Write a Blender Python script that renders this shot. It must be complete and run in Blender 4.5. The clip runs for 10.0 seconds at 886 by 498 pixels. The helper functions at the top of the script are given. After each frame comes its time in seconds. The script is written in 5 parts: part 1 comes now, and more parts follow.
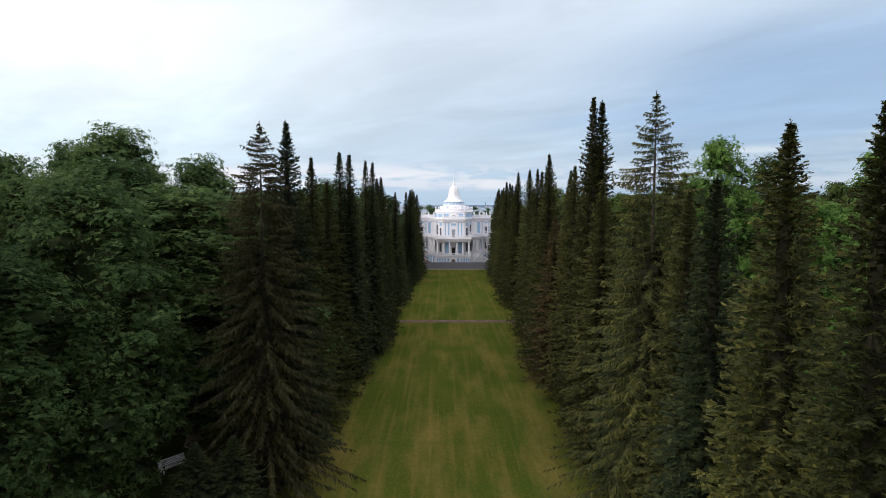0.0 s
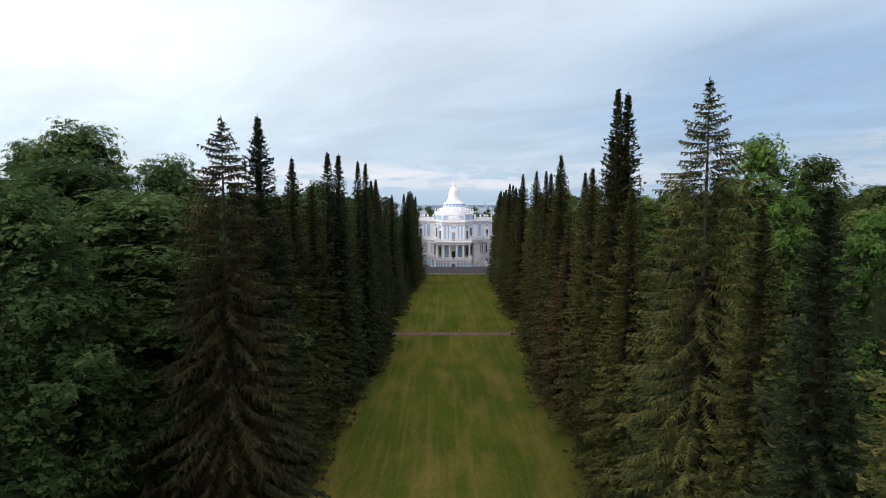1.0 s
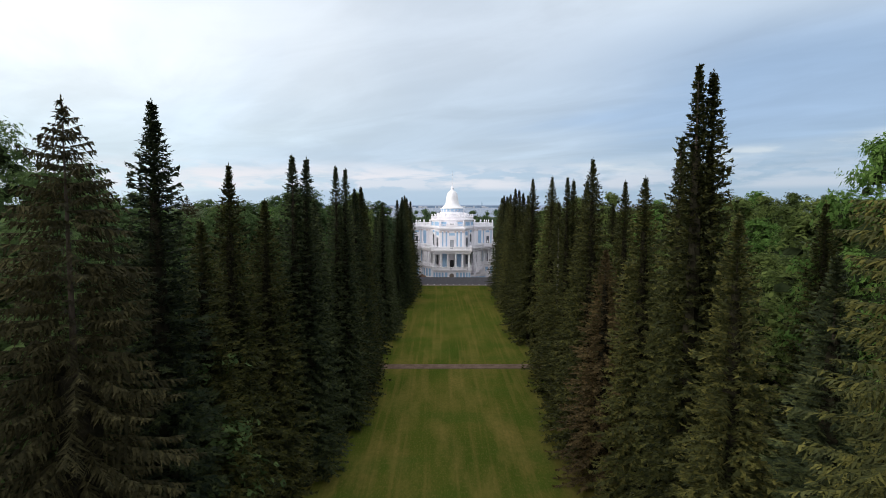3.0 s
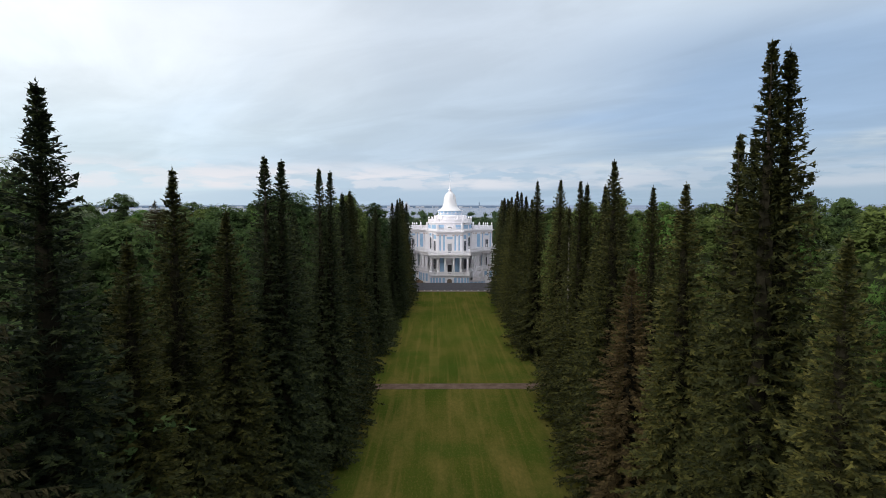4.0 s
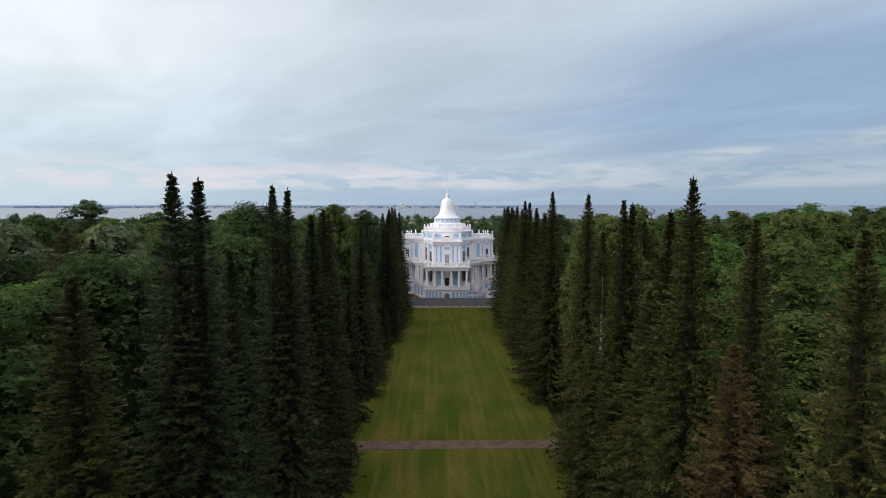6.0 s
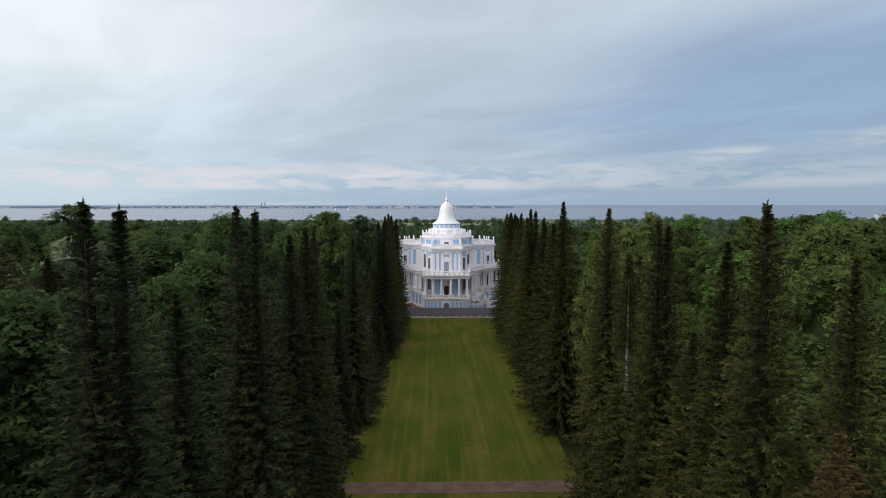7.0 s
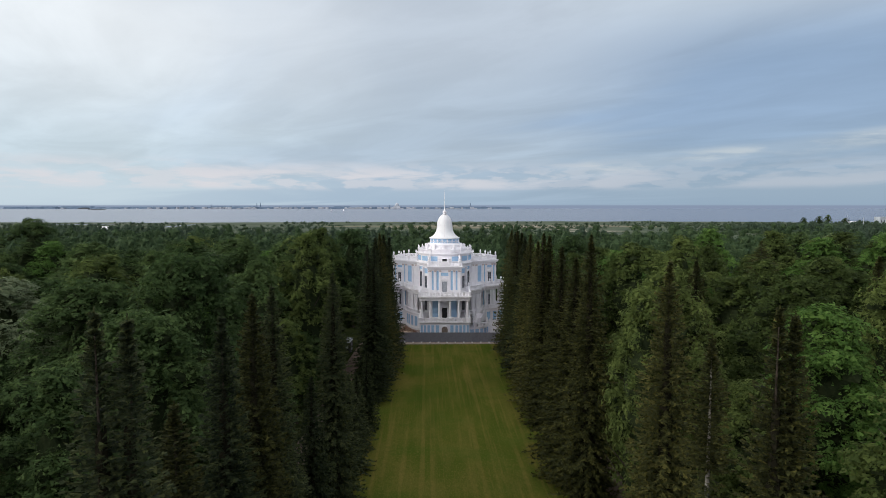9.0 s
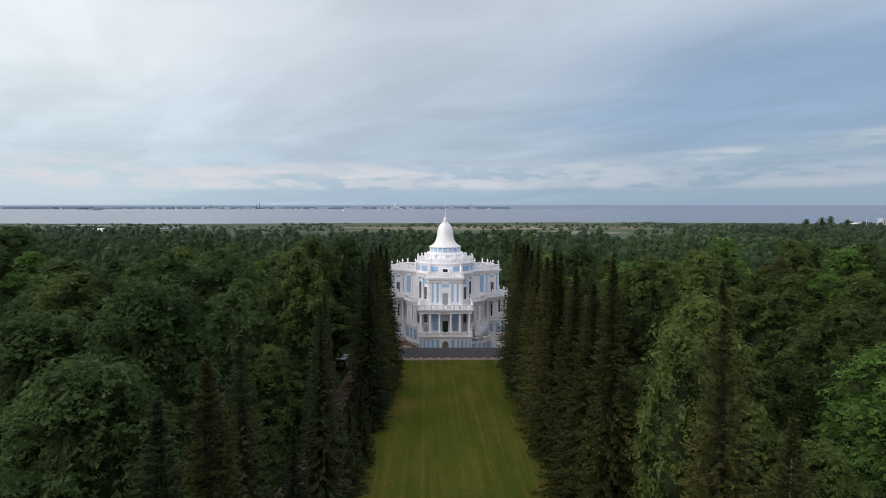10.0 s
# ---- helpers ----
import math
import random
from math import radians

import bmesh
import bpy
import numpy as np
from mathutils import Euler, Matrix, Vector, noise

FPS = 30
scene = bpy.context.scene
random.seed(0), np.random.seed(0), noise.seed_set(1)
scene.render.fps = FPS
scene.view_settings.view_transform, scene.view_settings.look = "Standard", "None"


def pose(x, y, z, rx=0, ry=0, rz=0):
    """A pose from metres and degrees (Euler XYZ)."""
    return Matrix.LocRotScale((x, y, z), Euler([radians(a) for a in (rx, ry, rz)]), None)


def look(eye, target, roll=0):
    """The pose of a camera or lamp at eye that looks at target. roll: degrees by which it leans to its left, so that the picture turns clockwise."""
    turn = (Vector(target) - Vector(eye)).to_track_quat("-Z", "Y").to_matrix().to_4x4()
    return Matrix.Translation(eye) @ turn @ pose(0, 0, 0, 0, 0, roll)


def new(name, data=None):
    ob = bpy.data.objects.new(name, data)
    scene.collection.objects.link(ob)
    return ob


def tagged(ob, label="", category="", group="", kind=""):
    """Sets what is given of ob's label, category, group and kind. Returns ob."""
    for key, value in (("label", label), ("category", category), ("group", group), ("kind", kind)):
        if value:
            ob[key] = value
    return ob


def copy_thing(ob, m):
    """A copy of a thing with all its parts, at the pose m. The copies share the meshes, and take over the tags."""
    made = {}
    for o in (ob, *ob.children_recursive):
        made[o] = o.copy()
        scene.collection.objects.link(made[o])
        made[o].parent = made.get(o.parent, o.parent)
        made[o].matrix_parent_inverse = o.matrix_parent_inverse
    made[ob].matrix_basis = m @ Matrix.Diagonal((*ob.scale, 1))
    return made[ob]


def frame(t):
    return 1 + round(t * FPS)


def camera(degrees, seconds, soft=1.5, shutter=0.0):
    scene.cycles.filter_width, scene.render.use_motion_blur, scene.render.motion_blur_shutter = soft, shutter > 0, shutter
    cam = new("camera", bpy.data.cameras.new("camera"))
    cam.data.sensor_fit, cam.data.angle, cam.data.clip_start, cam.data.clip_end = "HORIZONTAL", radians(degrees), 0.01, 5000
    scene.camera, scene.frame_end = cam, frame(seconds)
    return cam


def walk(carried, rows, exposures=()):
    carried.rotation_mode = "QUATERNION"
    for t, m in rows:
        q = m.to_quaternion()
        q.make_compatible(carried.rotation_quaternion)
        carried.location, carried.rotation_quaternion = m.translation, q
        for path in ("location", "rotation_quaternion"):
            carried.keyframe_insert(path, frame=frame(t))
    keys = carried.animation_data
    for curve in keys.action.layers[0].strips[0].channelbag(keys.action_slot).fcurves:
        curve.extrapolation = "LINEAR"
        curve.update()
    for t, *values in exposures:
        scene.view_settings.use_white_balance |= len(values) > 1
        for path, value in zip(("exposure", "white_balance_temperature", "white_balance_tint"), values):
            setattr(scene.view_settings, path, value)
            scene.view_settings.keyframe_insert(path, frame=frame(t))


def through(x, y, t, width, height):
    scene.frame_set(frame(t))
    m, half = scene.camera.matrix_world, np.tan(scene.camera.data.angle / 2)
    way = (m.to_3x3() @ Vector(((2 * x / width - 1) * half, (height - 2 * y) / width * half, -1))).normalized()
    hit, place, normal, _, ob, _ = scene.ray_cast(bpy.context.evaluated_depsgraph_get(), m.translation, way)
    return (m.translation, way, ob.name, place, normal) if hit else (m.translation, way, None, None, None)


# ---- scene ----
# ---- camera ----
cam = camera(74.98, 10.0, soft=0.62)
PITCH = 90 - 4.392
PATH = [
    (0.0, -3.905, -0.004, 22.544, 0.079), (0.5, -3.960, 3.868, 22.880, 0.045), (1.0, -4.000, 7.732, 23.275, 0.015),
    (1.5, -4.042, 11.590, 23.680, -0.030), (2.0, -4.100, 15.422, 24.120, -0.082), (2.5, -4.160, 19.304, 24.540, -0.155),
    (4.0, -4.240, 30.564, 25.640, -0.575), (4.5, -4.255, 34.387, 26.110, -0.660), (5.0, -4.285, 38.138, 26.630, -0.860),
    (5.5, -4.320, 41.884, 27.150, -0.930), (7.0, -4.375, 52.961, 29.130, -1.118), (7.5, -4.420, 56.493, 29.940, -1.170),
    (8.0, -4.455, 59.975, 30.790, -1.240), (8.5, -4.465, 63.471, 31.680, -1.340), (9.0, -4.470, 67.006, 32.540, -1.480),
    (9.5, -4.490, 70.576, 33.430, -1.515), (10.0, -4.510, 74.223, 34.380, -1.520),
]
walk(cam, [(t, pose(x, y, z, PITCH, 0, yaw)) for t, x, y, z, yaw in PATH], [(0.0, 0.33), (2.5, 0.27), (4.5, 0.14), (5.5, 0.06), (7.5, -0.03), (10.0, -0.06)])

# ---- sky, sun ----
SUN_AZ, SUN_EL = -110.0, 24.0


def build_world():
    world = bpy.data.worlds.new("overcast_evening_sky")
    scene.world = world
    world.use_nodes = True
    tree = world.node_tree
    tree.nodes.clear()
    link = tree.links.new

    def math_node(op, a, b=None, c=None, clamp=False):
        n = tree.nodes.new("ShaderNodeMath")
        n.operation, n.use_clamp = op, clamp
        for i, v in enumerate((a, b, c)):
            if v is None:
                continue
            if isinstance(v, (int, float)):
                n.inputs[i].default_value = v
            else:
                link(v, n.inputs[i])
        return n.outputs[0]

    def ramp(value, lo, hi):
        n = tree.nodes.new("ShaderNodeMapRange")
        n.interpolation_type = "SMOOTHERSTEP"
        link(value, n.inputs[0])
        n.inputs[1].default_value, n.inputs[2].default_value = lo, hi
        return n.outputs[0]

    def blend(fac, a, b):
        n = tree.nodes.new("ShaderNodeMix")
        n.data_type = "RGBA"
        for socket, v in ((n.inputs[0], fac), (n.inputs[6], a), (n.inputs[7], b)):
            if isinstance(v, (int, float)):
                socket.default_value = v
            elif isinstance(v, tuple):
                socket.default_value = (*v, 1)
            else:
                link(v, socket)
        return n.outputs[2]

    coord = tree.nodes.new("ShaderNodeTexCoord").outputs["Generated"]
    sep = tree.nodes.new("ShaderNodeSeparateXYZ")
    link(coord, sep.inputs[0])
    x, y, z = sep.outputs
    el = math_node("MULTIPLY", math_node("ARCSINE", z), 57.2958)
    az = math_node("MULTIPLY", math_node("ARCTAN2", x, y), 57.2958)
    # cloud layers on a flat deck overhead, drawn out along the wind
    deep = math_node("ADD", math_node("MAXIMUM", z, 0.0), 0.07)
    deck = tree.nodes.new("ShaderNodeCombineXYZ")
    link(math_node("DIVIDE", x, deep), deck.inputs[0])
    link(math_node("DIVIDE", y, deep), deck.inputs[1])
    dome = tree.nodes.new("ShaderNodeCombineXYZ")
    link(az, dome.inputs[0])
    link(el, dome.inputs[1])

    def clouds(where, long, short, turn, shift, detail, lo, hi, rough=0.55, twist=0.5):
        m = tree.nodes.new("ShaderNodeMapping")
        m.vector_type = "TEXTURE"
        m.inputs["Scale"].default_value = (long, short, 1)
        m.inputs["Rotation"].default_value = (0, 0, radians(turn))
        m.inputs["Location"].default_value = (shift, shift * 0.7, 0)
        link(where.outputs[0], m.inputs[0])
        n = tree.nodes.new("ShaderNodeTexNoise")
        n.inputs["Scale"].default_value = 1.0
        n.inputs["Detail"].default_value = detail
        n.inputs["Roughness"].default_value = rough
        n.inputs["Distortion"].default_value = twist
        link(m.outputs[0], n.inputs["Vector"])
        return ramp(n.outputs[0], lo, hi)

    big = clouds(deck, 4.2, 2.2, 128, 2.3, 6, 0.36, 0.66, 0.48)
    fine = clouds(deck, 2.0, 0.7, 134, 5.1, 6, 0.38, 0.72, 0.5)
    streak = clouds(deck, 6.0, 0.9, 122, 9.4, 5, 0.46, 0.74, 0.48)
    mottled = clouds(deck, 1.5, 0.9, 128, 4.4, 8, 0.30, 0.72, 0.58, 0.8)
    heap = clouds(dome, 10.0, 1.6, 0, 3.7, 7, 0.42, 0.64, 0.55, 0.2)
    sky = tree.nodes.new("ShaderNodeTexSky")
    sky.sky_type, sky.sun_disc = "NISHITA", False
    sky.sun_elevation, sky.sun_rotation = radians(SUN_EL), radians(SUN_AZ)
    scaled = tree.nodes.new("ShaderNodeVectorMath")
    scaled.operation = "SCALE"
    link(sky.outputs[0], scaled.inputs[0])
    scaled.inputs["Scale"].default_value = 0.10
    # veiled sun high on the left, blue-grey deck on the right, brighter overhead
    west = blend(ramp(el, 0.0, 18.0), (0.60, 0.73, 0.83), (0.97, 1.02, 1.06))
    middle = blend(ramp(el, 5.0, 19.0), blend(ramp(el, 0.0, 6.0), (0.40, 0.53, 0.68), (0.48, 0.585, 0.71)), (0.62, 0.70, 0.80))
    east = blend(ramp(el, 11.0, 21.0), blend(ramp(el, 0.0, 9.0), (0.31, 0.43, 0.57), (0.30, 0.42, 0.60)), (0.68, 0.77, 0.86))
    across = math_node("ADD", az, math_node("MULTIPLY_ADD", big, 10.0, -5.0))
    grey = blend(ramp(across, -38.0, 4.0), west, middle)
    grey = blend(ramp(across, -4.0, 30.0), grey, east)
    right = math_node("MULTIPLY", ramp(az, -16.0, 34.0), math_node("SUBTRACT", 1.0, ramp(el, 13.0, 24.0)))
    grey = blend(ramp(math_node("ABSOLUTE", az), 60.0, 120.0), grey, blend(ramp(x, -0.7, 0.7), (1.55, 1.54, 1.62), (0.92, 0.93, 1.02)))
    grey = blend(ramp(el, 22.0, 62.0), grey, (1.0, 1.01, 1.04))
    # soft layers: brighter veils, darker folds, streaks drawn out along the wind
    lift = math_node("ADD", math_node("MULTIPLY", math_node("SUBTRACT", fine, 0.5), 0.07), math_node("MULTIPLY", math_node("SUBTRACT", mottled, 0.5), 0.10))
    lift = math_node("ADD", lift, math_node("MULTIPLY", math_node("SUBTRACT", big, 0.5), 0.08))
    lift = math_node("ADD", lift, math_node("MULTIPLY", streak, 0.06))
    lift = math_node("MULTIPLY_ADD", lift, ramp(el, 0.5, 5.0), 1.0)
    veil = tree.nodes.new("ShaderNodeVectorMath")
    veil.operation = "SCALE"
    link(grey, veil.inputs[0])
    link(lift, veil.inputs["Scale"])
    colour = veil.outputs[0]
    # a long bright streak low on the right, climbing outwards, and heaped clouds low on the left and in the middle
    line = math_node("SUBTRACT", el, math_node("MULTIPLY_ADD", az, 0.085, 1.9))
    band = math_node("MULTIPLY", ramp(line, -0.9, 0.2), math_node("SUBTRACT", 1.0, ramp(line, 0.3, 1.3)))
    band = math_node("MULTIPLY", math_node("MULTIPLY", band, ramp(az, 8.0, 20.0)), math_node("MULTIPLY_ADD", heap, 0.6, 0.15))
    colour = blend(band, colour, (0.60, 0.66, 0.71))
    low = math_node("MULTIPLY", ramp(el, 1.1, 1.9), math_node("SUBTRACT", 1.0, ramp(el, 2.4, 5.0)))
    puffs = clouds(dome, 3.2, 0.9, 0, 6.1, 6, 0.44, 0.58, 0.5, 0.1)
    heaped = math_node("MULTIPLY", math_node("MULTIPLY", math_node("MAXIMUM", heap, math_node("MULTIPLY", puffs, 0.6)), low), math_node("SUBTRACT", 0.85, math_node("MULTIPLY", right, 0.55)))
    colour = blend(heaped, colour, (0.79, 0.77, 0.82))
    colour = blend(0.9, scaled.outputs[0], colour)
    # the far sea and haze below the edge of the land
    colour = blend(ramp(el, -0.15, 0.05), (0.25, 0.31, 0.43), colour)
    back = tree.nodes.new("ShaderNodeBackground")
    link(colour, back.inputs[0])
    back.inputs[1].default_value = 1.0
    out = tree.nodes.new("ShaderNodeOutputWorld")
    link(back.outputs[0], out.inputs[0])


build_world()
sun = new("sun", bpy.data.lights.new("sun", "SUN"))
sun.data.energy, sun.data.angle, sun.data.color = 1.75, radians(28), (1.0, 0.94, 0.85)
away = Vector((math.sin(radians(SUN_AZ)) * math.cos(radians(SUN_EL)), math.cos(radians(SUN_AZ)) * math.cos(radians(SUN_EL)), math.sin(radians(SUN_EL))))
sun.matrix_world = look(away * 200, (0, 0, 0))

# ---- materials ----


def surface(name, stops, scale=4.0, fine=30.0, rough=0.85, bump=0.3, bump_dist=0.02, spec=0.3, island=0.0, per_object=0.0, coords="Object", stretch=(1, 1, 1), leaf=0.0, metal=0.0):
    """A procedural surface: stops are colours mixed by broad noise, broken by fine grain and bump."""
    mat = bpy.data.materials.new(name)
    mat.use_nodes = True
    tree = mat.node_tree
    link = tree.links.new
    shader = tree.nodes["Principled BSDF"]
    shader.inputs["Roughness"].default_value = rough
    shader.inputs["Specular IOR Level"].default_value = spec
    shader.inputs["Metallic"].default_value = metal
    where = tree.nodes.new("ShaderNodeTexCoord").outputs[coords]
    m = tree.nodes.new("ShaderNodeMapping")
    m.inputs["Scale"].default_value = stretch
    link(where, m.inputs[0])
    broad = tree.nodes.new("ShaderNodeTexNoise")
    broad.inputs["Scale"].default_value, broad.inputs["Detail"].default_value = 1.0 / scale, 5
    grain = tree.nodes.new("ShaderNodeTexNoise")
    grain.inputs["Scale"].default_value, grain.inputs["Detail"].default_value = fine, 3
    link(m.outputs[0], broad.inputs["Vector"])
    link(m.outputs[0], grain.inputs["Vector"])
    ramp = tree.nodes.new("ShaderNodeValToRGB")
    ramp.color_ramp.elements[0].position, ramp.color_ramp.elements[1].position = 0.32, 0.70
    ramp.color_ramp.elements[0].color = (*stops[0], 1)
    ramp.color_ramp.elements[1].color = (*stops[-1], 1)
    for i, c in enumerate(stops[1:-1]):
        ramp.color_ramp.elements.new(0.32 + 0.38 * (i + 1) / (len(stops) - 1)).color = (*c, 1)
    value = broad.outputs[0]
    extra = []
    if island:
        g = tree.nodes.new("ShaderNodeNewGeometry")
        extra.append((g.outputs["Random Per Island"], island))
    if per_object:
        o = tree.nodes.new("ShaderNodeObjectInfo")
        extra.append((o.outputs["Random"], per_object))
    for socket, weight in extra:
        n = tree.nodes.new("ShaderNodeMath")
        n.operation = "MULTIPLY_ADD"
        link(socket, n.inputs[0])
        n.inputs[1].default_value = weight
        s = tree.nodes.new("ShaderNodeMath")
        s.operation = "SUBTRACT"
        link(value, s.inputs[0])
        s.inputs[1].default_value = weight / 2
        link(s.outputs[0], n.inputs[2])
        value = n.outputs[0]
    link(value, ramp.inputs[0])
    mix = tree.nodes.new("ShaderNodeMix")
    mix.data_type, mix.blend_type = "RGBA", "OVERLAY"
    mix.inputs[0].default_value = 0.35
    link(ramp.outputs[0], mix.inputs[6])
    link(grain.outputs[0], mix.inputs[7])
    link(mix.outputs[2], shader.inputs["Base Color"])
    if bump:
        b = tree.nodes.new("ShaderNodeBump")
        b.inputs["Strength"].default_value, b.inputs["Distance"].default_value = bump, bump_dist
        link(grain.outputs[0], b.inputs["Height"])
        link(b.outputs[0], shader.inputs["Normal"])
    if leaf:
        t = tree.nodes.new("ShaderNodeBsdfTranslucent")
        link(mix.outputs[2], t.inputs[0])
        blend = tree.nodes.new("ShaderNodeMixShader")
        blend.inputs[0].default_value = leaf
        link(shader.outputs[0], blend.inputs[1])
        link(t.outputs[0], blend.inputs[2])
        link(blend.outputs[0], tree.nodes["Material Output"].inputs[0])
    return mat




def foliage(name, stops, grain=5.0, cut=0.0, sieve_scale=0.0, island=0.45, per_object=0.3, through=0.25, rough=0.7):
    """Leaf or needle mass: mottled at leaf scale, varied blade by blade and tree by tree; cut: how much of a blade is gaps between leaves."""
    mat = bpy.data.materials.new(name)
    mat.use_nodes = True
    tree = mat.node_tree
    link = tree.links.new
    shader = tree.nodes["Principled BSDF"]
    shader.inputs["Roughness"].default_value = rough
    shader.inputs["Specular IOR Level"].default_value = 0.06

    def calc(op, a, b, c=None):
        n = tree.nodes.new("ShaderNodeMath")
        n.operation = op
        for i, v in enumerate((a, b, c)):
            if v is None:
                continue
            if isinstance(v, (int, float)):
                n.inputs[i].default_value = v
            else:
                link(v, n.inputs[i])
        return n.outputs[0]

    where = tree.nodes.new("ShaderNodeTexCoord").outputs["Object"]
    mottle = tree.nodes.new("ShaderNodeTexNoise")
    mottle.inputs["Scale"].default_value, mottle.inputs["Detail"].default_value, mottle.inputs["Roughness"].default_value = grain, 2, 0.6
    link(where, mottle.inputs["Vector"])
    broad = tree.nodes.new("ShaderNodeTexNoise")
    broad.inputs["Scale"].default_value, broad.inputs["Detail"].default_value = 0.4, 2
    link(where, broad.inputs["Vector"])
    geo = tree.nodes.new("ShaderNodeNewGeometry")
    info = tree.nodes.new("ShaderNodeObjectInfo")
    value = calc("MULTIPLY_ADD", mottle.outputs[0], 0.6, 0.2)
    value = calc("ADD", value, calc("MULTIPLY_ADD", broad.outputs[0], 0.5, -0.25))
    value = calc("ADD", value, calc("MULTIPLY_ADD", geo.outputs["Random Per Island"], island, -island / 2))
    value = calc("ADD", value, calc("MULTIPLY_ADD", info.outputs["Random"], per_object, -per_object / 2))
    ramp = tree.nodes.new("ShaderNodeValToRGB")
    ramp.color_ramp.elements[0].position, ramp.color_ramp.elements[1].position = 0.22, 0.82
    ramp.color_ramp.elements[0].color, ramp.color_ramp.elements[1].color = (*stops[0], 1), (*stops[2], 1)
    ramp.color_ramp.elements.new(0.52).color = (*stops[1], 1)
    link(value, ramp.inputs[0])
    link(ramp.outputs[0], shader.inputs["Base Color"])
    bump = tree.nodes.new("ShaderNodeBump")
    bump.inputs["Strength"].default_value, bump.inputs["Distance"].default_value = 0.35, 0.04
    link(mottle.outputs[0], bump.inputs["Height"])
    link(bump.outputs[0], shader.inputs["Normal"])
    glow = tree.nodes.new("ShaderNodeBsdfTranslucent")
    link(ramp.outputs[0], glow.inputs[0])
    blend = tree.nodes.new("ShaderNodeMixShader")
    blend.inputs[0].default_value = through
    link(shader.outputs[0], blend.inputs[1])
    link(glow.outputs[0], blend.inputs[2])
    last = blend.outputs[0]
    if cut:
        gaps = tree.nodes.new("ShaderNodeTexNoise")
        gaps.inputs["Scale"].default_value, gaps.inputs["Detail"].default_value = sieve_scale or grain * 1.25, 3
        link(where, gaps.inputs["Vector"])
        clear = tree.nodes.new("ShaderNodeBsdfTransparent")
        sieve = tree.nodes.new("ShaderNodeMixShader")
        link(calc("LESS_THAN", gaps.outputs[0], cut), sieve.inputs[0])
        link(last, sieve.inputs[1])
        link(clear.outputs[0], sieve.inputs[2])
        last = sieve.outputs[0]
    link(last, tree.nodes["Material Output"].inputs[0])
    return mat


def leafage(name, stops, grain, cut, **kw):
    """A blade material with gaps and the closed inner mass behind it."""
    return foliage(name, stops, grain, cut, **kw), foliage(name + "_inner", stops, grain, 0.0, **kw)


SPRUCE = foliage("spruce_needles", [(0.017, 0.021, 0.009), (0.042, 0.048, 0.019), (0.080, 0.085, 0.031)], 10.0, 0.43, through=0.15)
SPRUCE_TIP = foliage("spruce_young_tips", [(0.032, 0.036, 0.011), (0.073, 0.075, 0.022), (0.142, 0.134, 0.039)], 10.0, 0.43, through=0.24)
SPRUCE_BLUE = foliage("cool_spruce_needles", [(0.013, 0.020, 0.012), (0.031, 0.043, 0.022), (0.060, 0.075, 0.036)], 10.0, 0.43, through=0.15)
SPRUCE_BLUE_TIP = foliage("cool_spruce_young_tips", [(0.026, 0.036, 0.016), (0.058, 0.072, 0.029), (0.108, 0.122, 0.046)], 10.0, 0.43, through=0.24)
SPRUCE_OLD = foliage("old_spruce_needles", [(0.020, 0.019, 0.009), (0.048, 0.044, 0.020), (0.098, 0.086, 0.036)], 10.0, 0.43, through=0.15)
SPRUCE_BROWN = foliage("dry_spruce_needles", [(0.036, 0.027, 0.014), (0.078, 0.058, 0.026), (0.144, 0.104, 0.045)], 10.0, 0.43, through=0.12)
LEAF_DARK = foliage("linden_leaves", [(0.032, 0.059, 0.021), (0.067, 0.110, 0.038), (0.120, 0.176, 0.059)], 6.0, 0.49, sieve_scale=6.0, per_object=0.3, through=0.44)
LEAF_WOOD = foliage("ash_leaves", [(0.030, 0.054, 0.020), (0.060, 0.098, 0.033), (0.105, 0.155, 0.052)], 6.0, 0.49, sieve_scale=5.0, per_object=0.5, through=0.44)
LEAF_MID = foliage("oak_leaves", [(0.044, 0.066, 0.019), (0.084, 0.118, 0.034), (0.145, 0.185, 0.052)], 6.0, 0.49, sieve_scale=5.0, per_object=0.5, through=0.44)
LEAF_BRIGHT = foliage("maple_leaves", [(0.050, 0.104, 0.024), (0.096, 0.178, 0.040), (0.155, 0.255, 0.062)], 6.0, 0.49, sieve_scale=5.5, per_object=0.3, through=0.44)
LEAF_PALE = foliage("willow_leaves", [(0.060, 0.088, 0.050), (0.125, 0.160, 0.088), (0.20, 0.235, 0.135)], 9.0, 0.48)
# both far woods have bluish distance haze mixed into their leaf colours
LEAF_FAR, LEAF_FAR_IN = leafage("hazed_wood_leaves", [(0.024, 0.046, 0.022), (0.056, 0.092, 0.042), (0.105, 0.145, 0.064)], 2.2, 0.46, island=0.35)
LEAF_COAST, LEAF_COAST_IN = leafage("hazed_coast_leaves", [(0.026, 0.045, 0.032), (0.050, 0.078, 0.050), (0.084, 0.112, 0.068)], 1.2, 0.44, island=0.35)
INNER = {LEAF_FAR: LEAF_FAR_IN, LEAF_COAST: LEAF_COAST_IN}
BARK = surface("dark_bark", [(0.035, 0.027, 0.02), (0.075, 0.06, 0.045)], 0.5, 14, 0.95, 0.6, 0.03, stretch=(1, 1, 0.2))
PALE_BARK = surface("grey_dead_bark", [(0.16, 0.15, 0.135), (0.28, 0.26, 0.23)], 0.5, 14, 0.95, 0.6, 0.03, stretch=(1, 1, 0.2))
